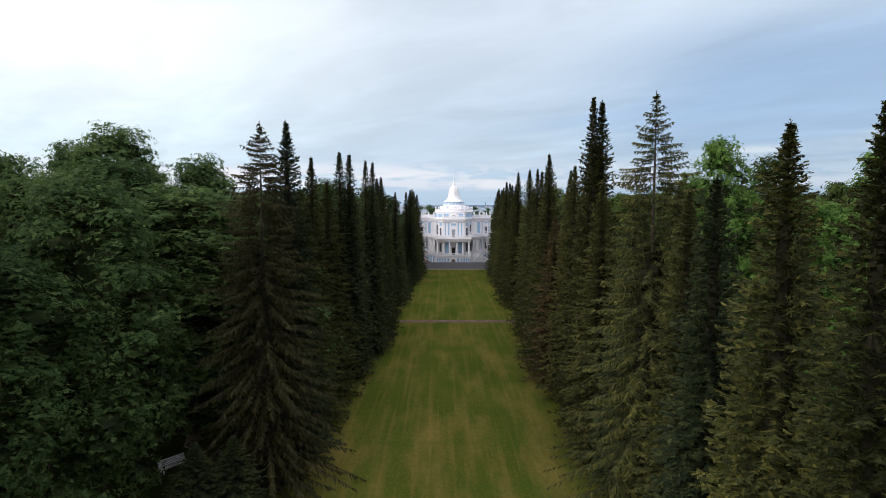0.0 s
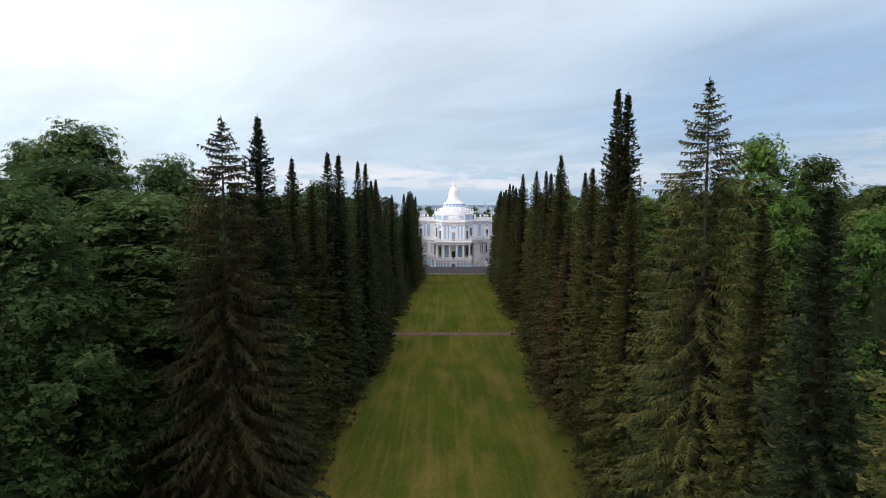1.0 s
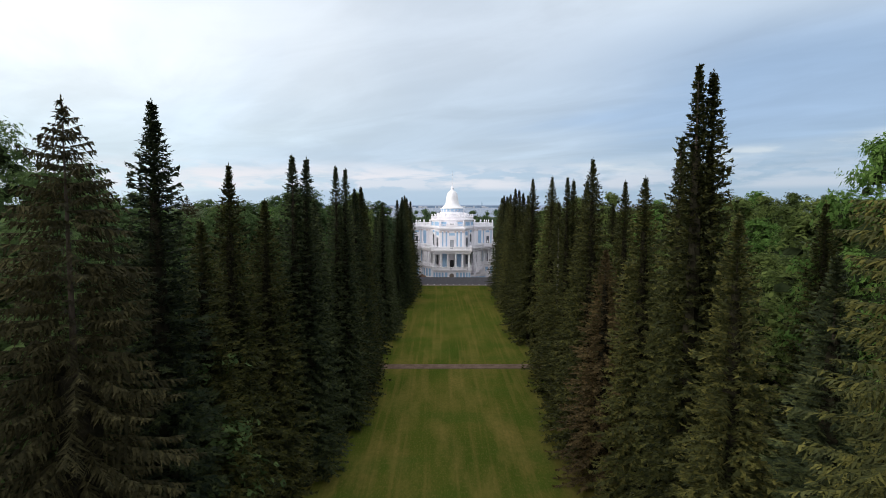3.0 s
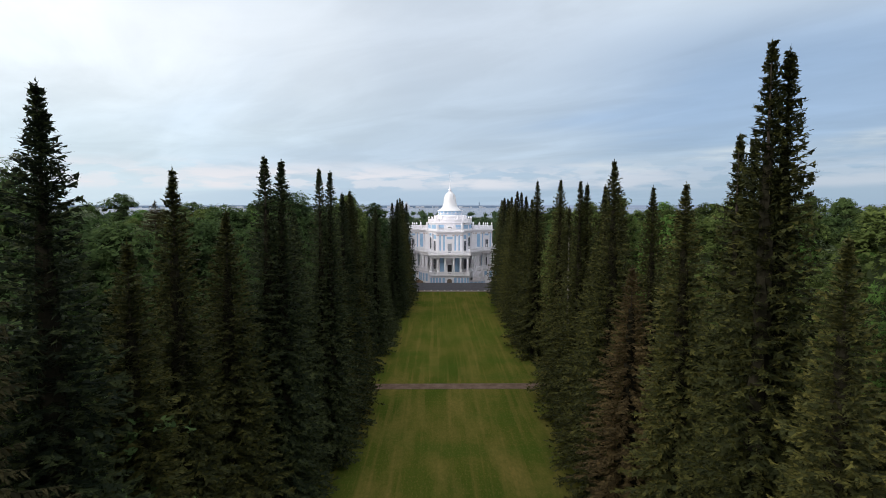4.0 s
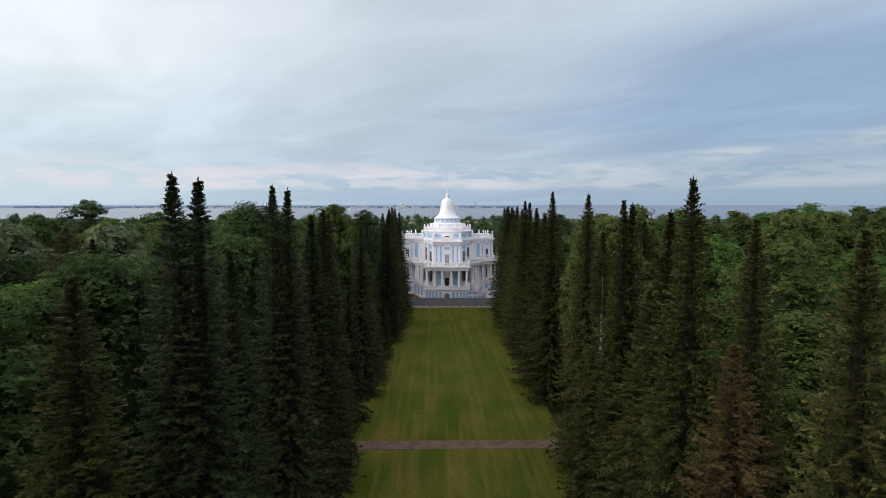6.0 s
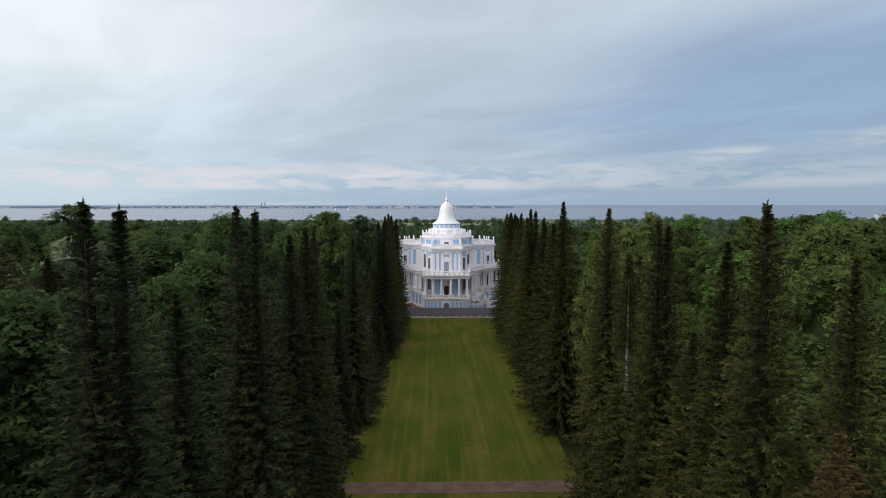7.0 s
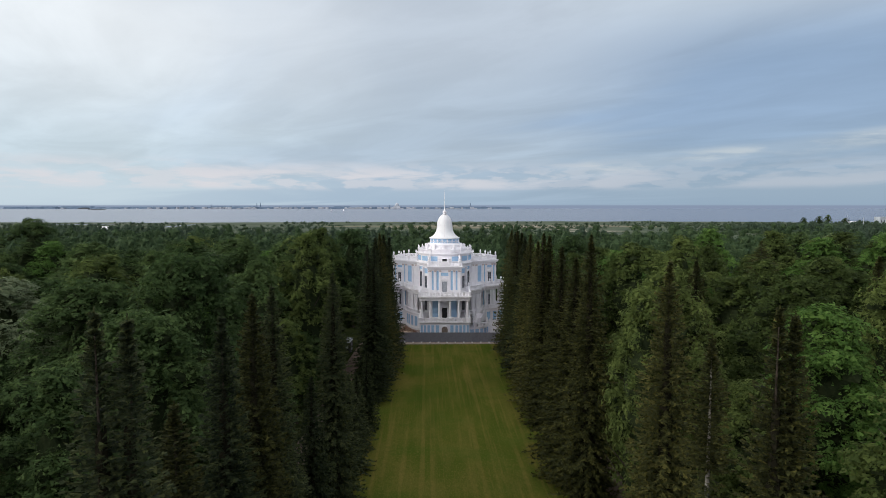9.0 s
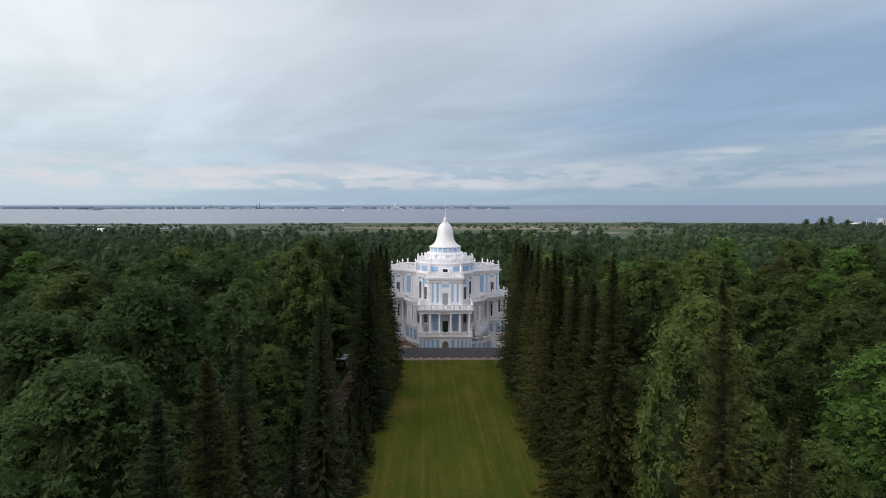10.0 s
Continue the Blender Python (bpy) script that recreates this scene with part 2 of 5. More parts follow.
# inner twigs, darkened so the shade inside broadleaf crowns is in the colour
SHADED_TWIGS = surface("shaded_inner_twigs", [(0.018, 0.026, 0.012), (0.036, 0.048, 0.022)], 0.5, 6, 0.95, 0.6, 0.05, spec=0.0)
# dead twigs, with the unlit inside of the spruces painted into the colour
SHADED_DEAD_TWIGS = surface("shaded_dead_twigs", [(0.012, 0.012, 0.008), (0.030, 0.027, 0.018)], 0.5, 7, 0.95, 0.6, 0.05, spec=0.0)
SOIL = surface("forest_floor", [(0.018, 0.026, 0.009), (0.032, 0.042, 0.014), (0.050, 0.052, 0.022)], 6.0, 3, 0.95, 0.8, 0.1, spec=0.0)
WHITE = surface("white_stucco", [(0.80, 0.785, 0.825), (0.88, 0.868, 0.90)], 1.6, 9, 0.75, 0.15, 0.01)
GREY_WHITE = surface("weathered_white_stone", [(0.68, 0.665, 0.69), (0.81, 0.795, 0.815)], 0.9, 9, 0.8, 0.2, 0.01)
BLUE = surface("pale_blue_stucco", [(0.31, 0.49, 0.69), (0.39, 0.565, 0.76)], 1.6, 9, 0.8, 0.15, 0.01)
CAPITAL = surface("stained_plaster_capital", [(0.50, 0.41, 0.38), (0.66, 0.58, 0.56)], 0.4, 12, 0.85, 0.3, 0.01)
ROOFWHITE = surface("white_painted_metal", [(0.74, 0.75, 0.77), (0.82, 0.83, 0.84)], 1.2, 7, 0.45, 0.08, 0.005, spec=0.5)
# near-black for panels that imitate shade in openings, and for the kiosk's walls
DARK = surface("opening_shade_and_dark_wall", [(0.012, 0.013, 0.016), (0.03, 0.03, 0.034)], 0.6, 6, 0.5, 0.1)
GLASS = surface("window_glass", [(0.05, 0.055, 0.065), (0.11, 0.12, 0.14)], 0.8, 3, 0.12, 0, spec=0.7)
DOORGREY = surface("grey_painted_door", [(0.26, 0.28, 0.31), (0.34, 0.36, 0.39)], 0.5, 12, 0.6, 0.1)
BROWN = surface("brown_wooden_gate", [(0.16, 0.13, 0.11), (0.26, 0.21, 0.18)], 0.4, 14, 0.8, 0.2)
FENCE = surface("grey_sheet_metal", [(0.17, 0.17, 0.20), (0.23, 0.23, 0.26)], 2.0, 5, 0.5, 0.05, per_object=0.12, spec=0.4)
GRAVEL = surface("pinkish_gravel", [(0.135, 0.092, 0.07), (0.205, 0.145, 0.112)], 1.2, 22, 0.95, 0.6, 0.03, spec=0.0)
PAVING = surface("pinkish_paving", [(0.26, 0.205, 0.185), (0.38, 0.31, 0.285)], 1.2, 14, 0.95, 0.5, 0.02, spec=0.0)
DIRT = surface("dark_dirt_path", [(0.12, 0.09, 0.075), (0.20, 0.155, 0.13)], 1.4, 12, 0.95, 0.6, 0.04, spec=0.0)
RUBBLE = surface("brick_rubble", [(0.20, 0.11, 0.075), (0.36, 0.27, 0.21)], 0.4, 9, 0.95, 0.6, 0.03, island=0.6)
SAND = surface("sandy_field", [(0.22, 0.20, 0.15), (0.34, 0.31, 0.24)], 30.0, 0.3, 0.95, 0)
MARSH = surface("coastal_marsh", [(0.034, 0.052, 0.030), (0.058, 0.080, 0.042), (0.095, 0.108, 0.060)], 60.0, 0.15, 0.95, 0)
REED = surface("dry_reeds", [(0.075, 0.088, 0.045), (0.165, 0.15, 0.095), (0.21, 0.185, 0.125)], 34.0, 0.12, 0.95, 0, stretch=(0.35, 1, 1))
# bluish distance haze put into the colours of far land and far walls
HAZED_FARLAND = surface("far_shore", [(0.125, 0.185, 0.265), (0.17, 0.24, 0.325)], 80.0, 0.05, 0.95, 0)
FARWHITE = surface("far_hazed_wall", [(0.36, 0.40, 0.45), (0.50, 0.53, 0.57)], 20.0, 0.1, 0.9, 0)
ROCK = surface("granite_fort", [(0.07, 0.08, 0.09), (0.12, 0.13, 0.14)], 8.0, 0.5, 0.95, 0)
# white bench paint, greyed to put the trees' shade into its colour
BENCHWHITE = surface("shade_greyed_white_wood", [(0.42, 0.43, 0.44), (0.55, 0.56, 0.57)], 0.4, 14, 0.6, 0.1)


def lawn_material():
    mat = surface("mown_lawn", [(0.055, 0.082, 0.012), (0.082, 0.099, 0.016), (0.122, 0.114, 0.025)], 7.0, 6.0, 0.95, 0.35, 0.05, spec=0.0, stretch=(1.0, 0.5, 1))
    tree = mat.node_tree
    link = tree.links.new
    shader = tree.nodes["Principled BSDF"]
    old = shader.inputs["Base Color"].links[0].from_socket
    coord = tree.nodes.new("ShaderNodeTexCoord").outputs["Object"]

    def noisy(stretch, scale, lo, hi, detail=3):
        m = tree.nodes.new("ShaderNodeMapping")
        m.inputs["Scale"].default_value = stretch
        link(coord, m.inputs[0])
        n = tree.nodes.new("ShaderNodeTexNoise")
        n.inputs["Scale"].default_value, n.inputs["Detail"].default_value = scale, detail
        link(m.outputs[0], n.inputs["Vector"])
        r = tree.nodes.new("ShaderNodeMapRange")
        link(n.outputs[0], r.inputs[0])
        r.inputs[1].default_value, r.inputs[2].default_value = lo, hi
        return r.outputs[0]

    def over(a, fac, colour, strength):
        n = tree.nodes.new("ShaderNodeMix")
        n.data_type = "RGBA"
        f = tree.nodes.new("ShaderNodeMath")
        f.operation = "MULTIPLY"
        link(fac, f.inputs[0])
        f.inputs[1].default_value = strength
        link(f.outputs[0], n.inputs[0])
        link(a, n.inputs[6])
        n.inputs[7].default_value = (*colour, 1)
        return n.outputs[2]

    apart = tree.nodes.new("ShaderNodeSeparateXYZ")
    link(coord, apart.inputs[0])
    drier = tree.nodes.new("ShaderNodeMapRange")
    link(apart.outputs[1], drier.inputs[0])
    drier.inputs[1].default_value, drier.inputs[2].default_value = 135.0, 70.0
    drier.inputs[3].default_value, drier.inputs[4].default_value = 0.35, 1.0

    def dry(socket):
        n = tree.nodes.new("ShaderNodeMath")
        n.operation = "MULTIPLY"
        link(socket, n.inputs[0])
        link(drier.outputs[0], n.inputs[1])
        return n.outputs[0]

    c = over(old, noisy((1, 0.02, 1), 1.6, 0.50, 0.64), (0.200, 0.146, 0.042), 0.38)   # mowing tracks along the lawn
    c = over(c, noisy((0.25, 0.5, 1), 0.35, 0.50, 0.66, 5), (0.052, 0.096, 0.013), 0.5)
    c = over(c, dry(noisy((1, 0.22, 1), 0.30, 0.46, 0.66, 8)), (0.235, 0.170, 0.050), 0.66)
    c = over(c, noisy((1, 0.45, 1), 2.4, 0.44, 0.60, 5), (0.058, 0.086, 0.014), 0.28)
    c = over(c, noisy((1, 0.35, 1), 5.5, 0.52, 0.66, 4), (0.215, 0.165, 0.055), 0.22)   # dry tufts
    link(c, shader.inputs["Base Color"])
    return mat


LAWN = lawn_material()


def water_material():
    mat = surface("grey_sea", [(0.080, 0.095, 0.160), (0.110, 0.125, 0.185)], 260.0, 0.02, 0.24, 0, spec=0.5, stretch=(0.25, 1, 1))
    return mat


SEA = water_material()

# ---- mesh helpers ----


class Mesher:
    """Collects vertices and faces of one part."""

    def __init__(self):
        self.v, self.f = [], []

    def add(self, verts, faces):
        n = len(self.v)
        self.v.extend(tuple(p) for p in verts)
        self.f.extend(tuple(i + n for i in f) for f in faces)
        return self

    def box(self, cx, cy, cz, sx, sy, sz, turn=0.0, top=1.0):
        c, s = math.cos(turn), math.sin(turn)
        pts = []
        for z, k in ((-0.5, 1.0), (0.5, top)):
            for x, y in ((-0.5, -0.5), (0.5, -0.5), (0.5, 0.5), (-0.5, 0.5)):
                px, py = x * sx * k, y * sy * k
                pts.append((cx + c * px - s * py, cy + s * px + c * py, cz + z * sz))
        return self.add(pts, [(3, 2, 1, 0), (4, 5, 6, 7), (0, 1, 5, 4), (1, 2, 6, 5), (2, 3, 7, 6), (3, 0, 4, 7)])

    def lathe(self, profile, x=0, y=0, z=0, n=16, cap=True):
        pts, faces = [], []
        for r, h in profile:
            for i in range(n):
                a = 2 * math.pi * i / n
                pts.append((x + r * math.cos(a), y + r * math.sin(a), z + h))
        for j in range(len(profile) - 1):
            for i in range(n):
                k = (i + 1) % n
                faces.append((j * n + i, j * n + k, (j + 1) * n + k, (j + 1) * n + i))
        if cap:
            faces.append(tuple(range(n))[::-1])
            faces.append(tuple((len(profile) - 1) * n + i for i in range(n)))
        return self.add(pts, faces)

    def prism(self, outline, z0, z1, grow=0.0):
        n = len(outline)
        pts = [(x, y, z0) for x, y in outline] + [(x * (1 + grow), y * (1 + grow), z1) for x, y in outline]
        faces = [tuple(range(n))[::-1], tuple(range(n, 2 * n))]
        faces += [(i, (i + 1) % n, n + (i + 1) % n, n + i) for i in range(n)]
        return self.add(pts, faces)

    def tube(self, points, radii, n=6):
        pts, faces = [], []
        for (x, y, z), r in zip(points, radii):
            for i in range(n):
                a = 2 * math.pi * i / n
                pts.append((x + r * math.cos(a), y + r * math.sin(a), z))
        for j in range(len(points) - 1):
            for i in range(n):
                k = (i + 1) % n
                faces.append((j * n + i, j * n + k, (j + 1) * n + k, (j + 1) * n + i))
        faces.append(tuple((len(points) - 1) * n + i for i in range(n)))
        return self.add(pts, faces)

    def mesh(self, name):
        me = bpy.data.meshes.new(name)
        me.from_pydata(self.v, [], self.f)
        me.update()
        return me


def soup(name, tris, slots=None, materials=()):
    """A mesh of loose triangles from an array (n, 3, 3), with a material slot for each."""
    tris = np.asarray(tris, dtype=np.float32).reshape(-1, 3, 3)
    n = len(tris)
    me = bpy.data.meshes.new(name)
    me.vertices.add(3 * n)
    me.vertices.foreach_set("co", tris.ravel())
    me.loops.add(3 * n)
    me.loops.foreach_set("vertex_index", np.arange(3 * n, dtype=np.int32))
    me.polygons.add(n)
    me.polygons.foreach_set("loop_start", np.arange(0, 3 * n, 3, dtype=np.int32))
    for mat in materials:
        me.materials.append(mat)
    if slots is not None:
        me.polygons.foreach_set("material_index", np.asarray(slots, dtype=np.int32))
    me.update(calc_edges=True)
    return me


def part(name, data, material, parent, label="", smooth=False):
    me = data.mesh(name) if isinstance(data, Mesher) else data
    if not me.materials:
        me.materials.append(material)
    if smooth:
        me.polygons.foreach_set("use_smooth", [True] * len(me.polygons))
    ob = new(name, me)
    ob.parent = parent
    if label:
        tagged(ob, label)
    return ob


def structure(name, data, material, label, category):
    ob = part(name, data, material, None)
    return tagged(ob, label, category, kind="structure")


# the lawn's middle line runs a little to the right of +y
SLOPE = 0.0275


def axis_x(y):
    return -2.58 + SLOPE * (y - 110)


def strip(y0, y1, left, right, z, step=8.0, wob=0.0, seed=1):
    """A flat band between two offsets from the lawn's middle line, with a thickness."""
    rng = random.Random(seed)
    m = Mesher()
    ys = np.linspace(y0, y1, max(2, int((y1 - y0) / step) + 1))
    a = [(axis_x(y) + left + rng.uniform(-wob, wob), y) for y in ys]
    b = [(axis_x(y) + right + rng.uniform(-wob, wob), y) for y in ys]
    n = len(ys)
    pts = [(x, y, z) for x, y in a] + [(x, y, z) for x, y in b] + [(x, y, z - 0.25) for x, y in a] + [(x, y, z - 0.25) for x, y in b]
    faces = []
    for i in range(n - 1):
        faces += [(n + i, n + i + 1, i + 1, i), (i, i + 1, 2 * n + i + 1, 2 * n + i), (3 * n + i, 3 * n + i + 1, n + i + 1, n + i)]
    faces += [(0, 2 * n, 3 * n, n), (n - 1, 2 * n - 1, 4 * n - 1, 3 * n - 1)]
    m.add(pts, faces)
    return m


# ---- ground ----
def build_ground():
    m = Mesher()
    m.add([(-4900, -400, -0.12), (4900, -400, -0.12), (4900, 4900, -0.12), (-4900, 4900, -0.12)], [(0, 1, 2, 3)])
    structure("ground", m, SOIL, "dark forest floor under the park trees", "ground")
    structure("lawn", strip(-30, 199.9, -14.5, 13.6, 0.0, 6, 0.25), LAWN, "long mown lawn with yellowish mowing tracks", "lawn")
    structure("path_cross", strip(109.35, 111.75, -17, 17, 0.03, 1.4, 0.04), GRAVEL, "pinkish gravel path crossing the lawn", "path")
    structure("path_front", strip(200.0, 232, -20, 20, 0.03, 4), PAVING, "pinkish paved forecourt before the pavilion", "pavement")
    structure("path_west", strip(20, 222, -20.6, -17.8, 0.02, 6, 0.3), DIRT, "narrow dirt path behind the spruce row", "path")
    structure("path_east", strip(20, 215, 17.6, 20.2, 0.02, 6, 0.3), DIRT, "narrow dirt path behind the spruce row", "path")
    shore = Mesher()
    rng = random.Random(5)
    xs = np.linspace(-2600, 2600, 120)
    near = [1115 + 30 * math.sin(x / 240) + rng.uniform(-14, 14) - (0 if x < 350 else min(90, (x - 350) * 0.2)) for x in xs]
    n = len(xs)
    shore.add([(x, y, 0.6) for x, y in zip(xs, near)] + [(x * 1.9, 4890, 0.6) for x in xs], [(i, i + 1, n + i + 1, n + i) for i in range(n - 1)])
    structure("water", shore, SEA, "calm grey gulf reaching to the horizon", "sea")
    marsh = Mesher()
    edge = [500 + 40 * math.sin(x / 150) for x in xs]
    marsh.add([(x, y, 0.9) for x, y in zip(xs, edge)] + [(x, y + 18 + rng.uniform(-10, 10), 0.9) for x, y in zip(xs, near)], [(i, i + 1, n + i + 1, n + i) for i in range(n - 1)])
    structure("marsh", marsh, MARSH, "green reed marsh along the shore", "marsh")


build_ground()

# ---- pavilion ----
PAV = tagged(new("pavilion"), "white and pale blue baroque pavilion with a bell dome", "pavilion")
PAV.matrix_world = pose(0, 223, 0, 0, 0, -1.58)
FRONTS = (-90.0, 30.0, 150.0)
BAY, REACH, ROUND = 3.9, 14.2, 7.1          # upper bays: half width, reach, rotunda radius
T_BAY, T_FRONT, T_WING, T_ROUND = 6.25, 18.7, 16.0, 10.6   # terraces round them


def outline(w, front, wing, rc, step=4.0):
    """Union of a circle and three rectangles pointing from the middle, as a ring of points."""
    angles = set(np.arange(-180, 180, step).round(3))
    for phi, reach in zip(FRONTS, (front, wing, wing)):
        d = math.degrees(math.atan2(w, reach))
        e = math.degrees(math.asin(min(1, w / rc)))
        for k in (d, -d, e, -e):
            angles.add(round((phi + k + 180) % 360 - 180, 3))
    ring = []
    for a in sorted(angles):
        r = rc
        for phi, reach in zip(FRONTS, (front, wing, wing)):
            k = radians(a - phi)
            if math.cos(k) > 1e-6:
                side = abs(math.sin(k))
                r = max(r, min(reach / math.cos(k), w / side if side > 1e-9 else 1e9))
        ring.append((r * math.cos(radians(a)), r * math.sin(radians(a))))
    return ring


def wall_ring(m, ring, z0, z1, thick):
    """A hollow wall that follows a ring."""
    k = 1 - thick / 10.0
    inner = [(x * k, y * k) for x, y in ring]
    n = len(ring)
    pts = [(x, y, z) for z in (z0, z1) for r in (ring, inner) for x, y in r]
    faces = []
    for i in range(n):
        j = (i + 1) % n
        faces += [(i, j, 2 * n + j, 2 * n + i), (n + j, n + i, 3 * n + i, 3 * n + j), (2 * n + i, 2 * n + j, 3 * n + j, 3 * n + i), (j, i, n + i, n + j)]
    return m.add(pts, faces)


def balustrade(ring, z, height=1.0, gap=0.36, posts=3.4, closed=True):
    """Rails, turned balusters and pedestals along a ring; returns the mesh and the pedestals' places."""
    m, places = Mesher(), []
    n = len(ring)
    carry = 0.0
    for i in range(n if closed else n - 1):
        (x0, y0), (x1, y1) = ring[i], ring[(i + 1) % n]
        length = math.hypot(x1 - x0, y1 - y0)
        if length < 1e-3:
            continue
        turn = math.atan2(y1 - y0, x1 - x0)
        cx, cy = (x0 + x1) / 2, (y0 + y1) / 2
        m.box(cx, cy, z + height - 0.07, length + 0.1, 0.32, 0.14, turn)
        m.box(cx, cy, z + 0.08, length + 0.1, 0.34, 0.16, turn)
        k = max(1, round(length / gap))
        for j in range(k):
            f = (j + 0.5) / k
            x, y = x0 + (x1 - x0) * f, y0 + (y1 - y0) * f
            m.box(x, y, z + 0.16 + (height - 0.3) * 0.3, 0.17, 0.17, (height - 0.3) * 0.6, turn, 0.6)
            m.box(x, y, z + 0.16 + (height - 0.3) * 0.8, 0.11, 0.11, (height - 0.3) * 0.4, turn, 1.3)
        if length > 1.0:
            k = max(1, round(length / posts))
            marks = [j / k for j in range(k + 1)]
        else:
            carry += length
            marks = [0.0] if carry > posts else []
            carry = 0.0 if marks else carry
        for f in marks:
            x, y = x0 + (x1 - x0) * f, y0 + (y1 - y0) * f
            if all(math.hypot(x - a, y - b) > 0.5 for a, b, _ in places):
                places.append((x, y, turn))
                m.box(x, y, z + height / 2, 0.46, 0.46, height, turn)
                m.box(x, y, z + height + 0.04, 0.56, 0.56, 0.1, turn)
    return m, places


VASE = Mesher().lathe([(0.16, 0), (0.17, 0.06), (0.07, 0.16), (0.09, 0.24), (0.27, 0.5), (0.25, 0.62), (0.15, 0.70), (0.2, 0.78), (0.1, 0.9), (0.06, 1.0), (0.0, 1.06)], n=10, cap=False).mesh("vase")
VASE.materials.append(WHITE)


def vases(places, z, every=1, size=1.0):
    for i, (x, y, turn) in enumerate(places):
        if i % every == 0:
            ob = part("vase", VASE, WHITE, PAV)
            ob.location, ob.scale = (x, y, z), (size, size, size)


def column(h, r=0.3):
    return Mesher().lathe([(r * 1.5, 0), (r * 1.5, 0.14), (r * 1.25, 0.2), (r * 1.15, 0.32), (r, 0.4), (r * 1.02, h * 0.4), (r * 0.86, h - 0.5), (r * 1.0, h - 0.42), (r * 0.92, h - 0.36), (r * 1.3, h - 0.2), (r * 1.5, h - 0.16), (r * 1.5, h)], n=14)


COL = column(4.55).mesh("column")
COL.materials.append(WHITE)


def frame_at(phi, along, across):
    """A point of a bay that points to phi: along its axis and across to its right as seen from outside."""
    a = radians(phi)
    return (along * math.cos(a) - across * math.sin(a), along * math.sin(a) + across * math.cos(a))


PANELS = {}


def panel(name, x, y, z, w, h, normal, material, depth=0.06, label="", parent=None):
    """A framed flat piece on a wall that faces the direction normal (degrees)."""
    key = (name, round(w, 2), round(h, 2), depth, material.name)
    if key not in PANELS:
        me = Mesher().box(0, 0, h / 2, depth, w, h).mesh(name)
        me.materials.append(material)
        PANELS[key] = me
    ob = part(name, PANELS[key], material, parent or PAV, label)
    ob.matrix_basis = pose(x, y, z, 0, 0, normal)
    return ob


def opening(name, x, y, z, w, h, normal, fill, pediment=True, arch=False, label=""):
    """A window or door: recessed leaf, surround, sill and head with a small gable."""
    leaf = Mesher().box(-0.02, 0, h / 2, 0.1, w, h)
    if arch:
        half = [(math.cos(math.pi * i / 10) * w / 2, h + math.sin(math.pi * i / 10) * w / 2) for i in range(11)]
        leaf.add([(0.03, y1, z1) for y1, z1 in half] + [(-0.07, y1, z1) for y1, z1 in half], [tuple(range(11)), tuple(range(21, 10, -1))] + [(i, 11 + i, 12 + i, i + 1) for i in range(10)])
    ob = part(name, leaf, fill, PAV, label)
    ob.matrix_basis = pose(x, y, z, 0, 0, normal)
    m = Mesher()
    for s in (-1, 1):
        m.box(0.08, s * (w / 2 + 0.11), h / 2, 0.2, 0.22, h)
    if not arch:
        m.box(0.1, 0, h + 0.12, 0.24, w + 0.44, 0.24)
    m.box(0.1, 0, -0.06, 0.26, w + 0.5, 0.12)
    if pediment:
        t, k = h + 0.24, w / 2 + 0.4
        m.box(0.14, 0, t + 0.17, 0.3, w + 0.8, 0.1)
        m.add([(0.0, -k, t + 0.22), (0.32, -k, t + 0.22), (0.32, k, t + 0.22), (0.0, k, t + 0.22), (0.0, 0, t + 0.75), (0.32, 0, t + 0.75)],
              [(0, 1, 5, 4), (1, 2, 5), (2, 3, 4, 5), (3, 0, 4)])
    if arch:
        for i in range(9):
            a0, a1 = math.pi * i / 9, math.pi * (i + 1) / 9
            r0, r1 = w / 2, w / 2 + 0.25
            m.add([(d, math.cos(a) * r, h + math.sin(a) * r) for d in (0.0, 0.2) for a, r in ((a0, r0), (a1, r0), (a1, r1), (a0, r1))],
                  [(0, 1, 2, 3), (7, 6, 5, 4), (0, 4, 5, 1), (2, 6, 7, 3)])
    part("frame", m, WHITE, ob)
    if fill is GLASS:
        bars = Mesher().box(0.05, 0, h / 2, 0.06, 0.07, h)
        for k in range(1, 4):
            bars.box(0.05, 0, h * k / 4, 0.06, w, 0.05)
        part("glazing_bar", bars, DOORGREY, ob)
    return ob


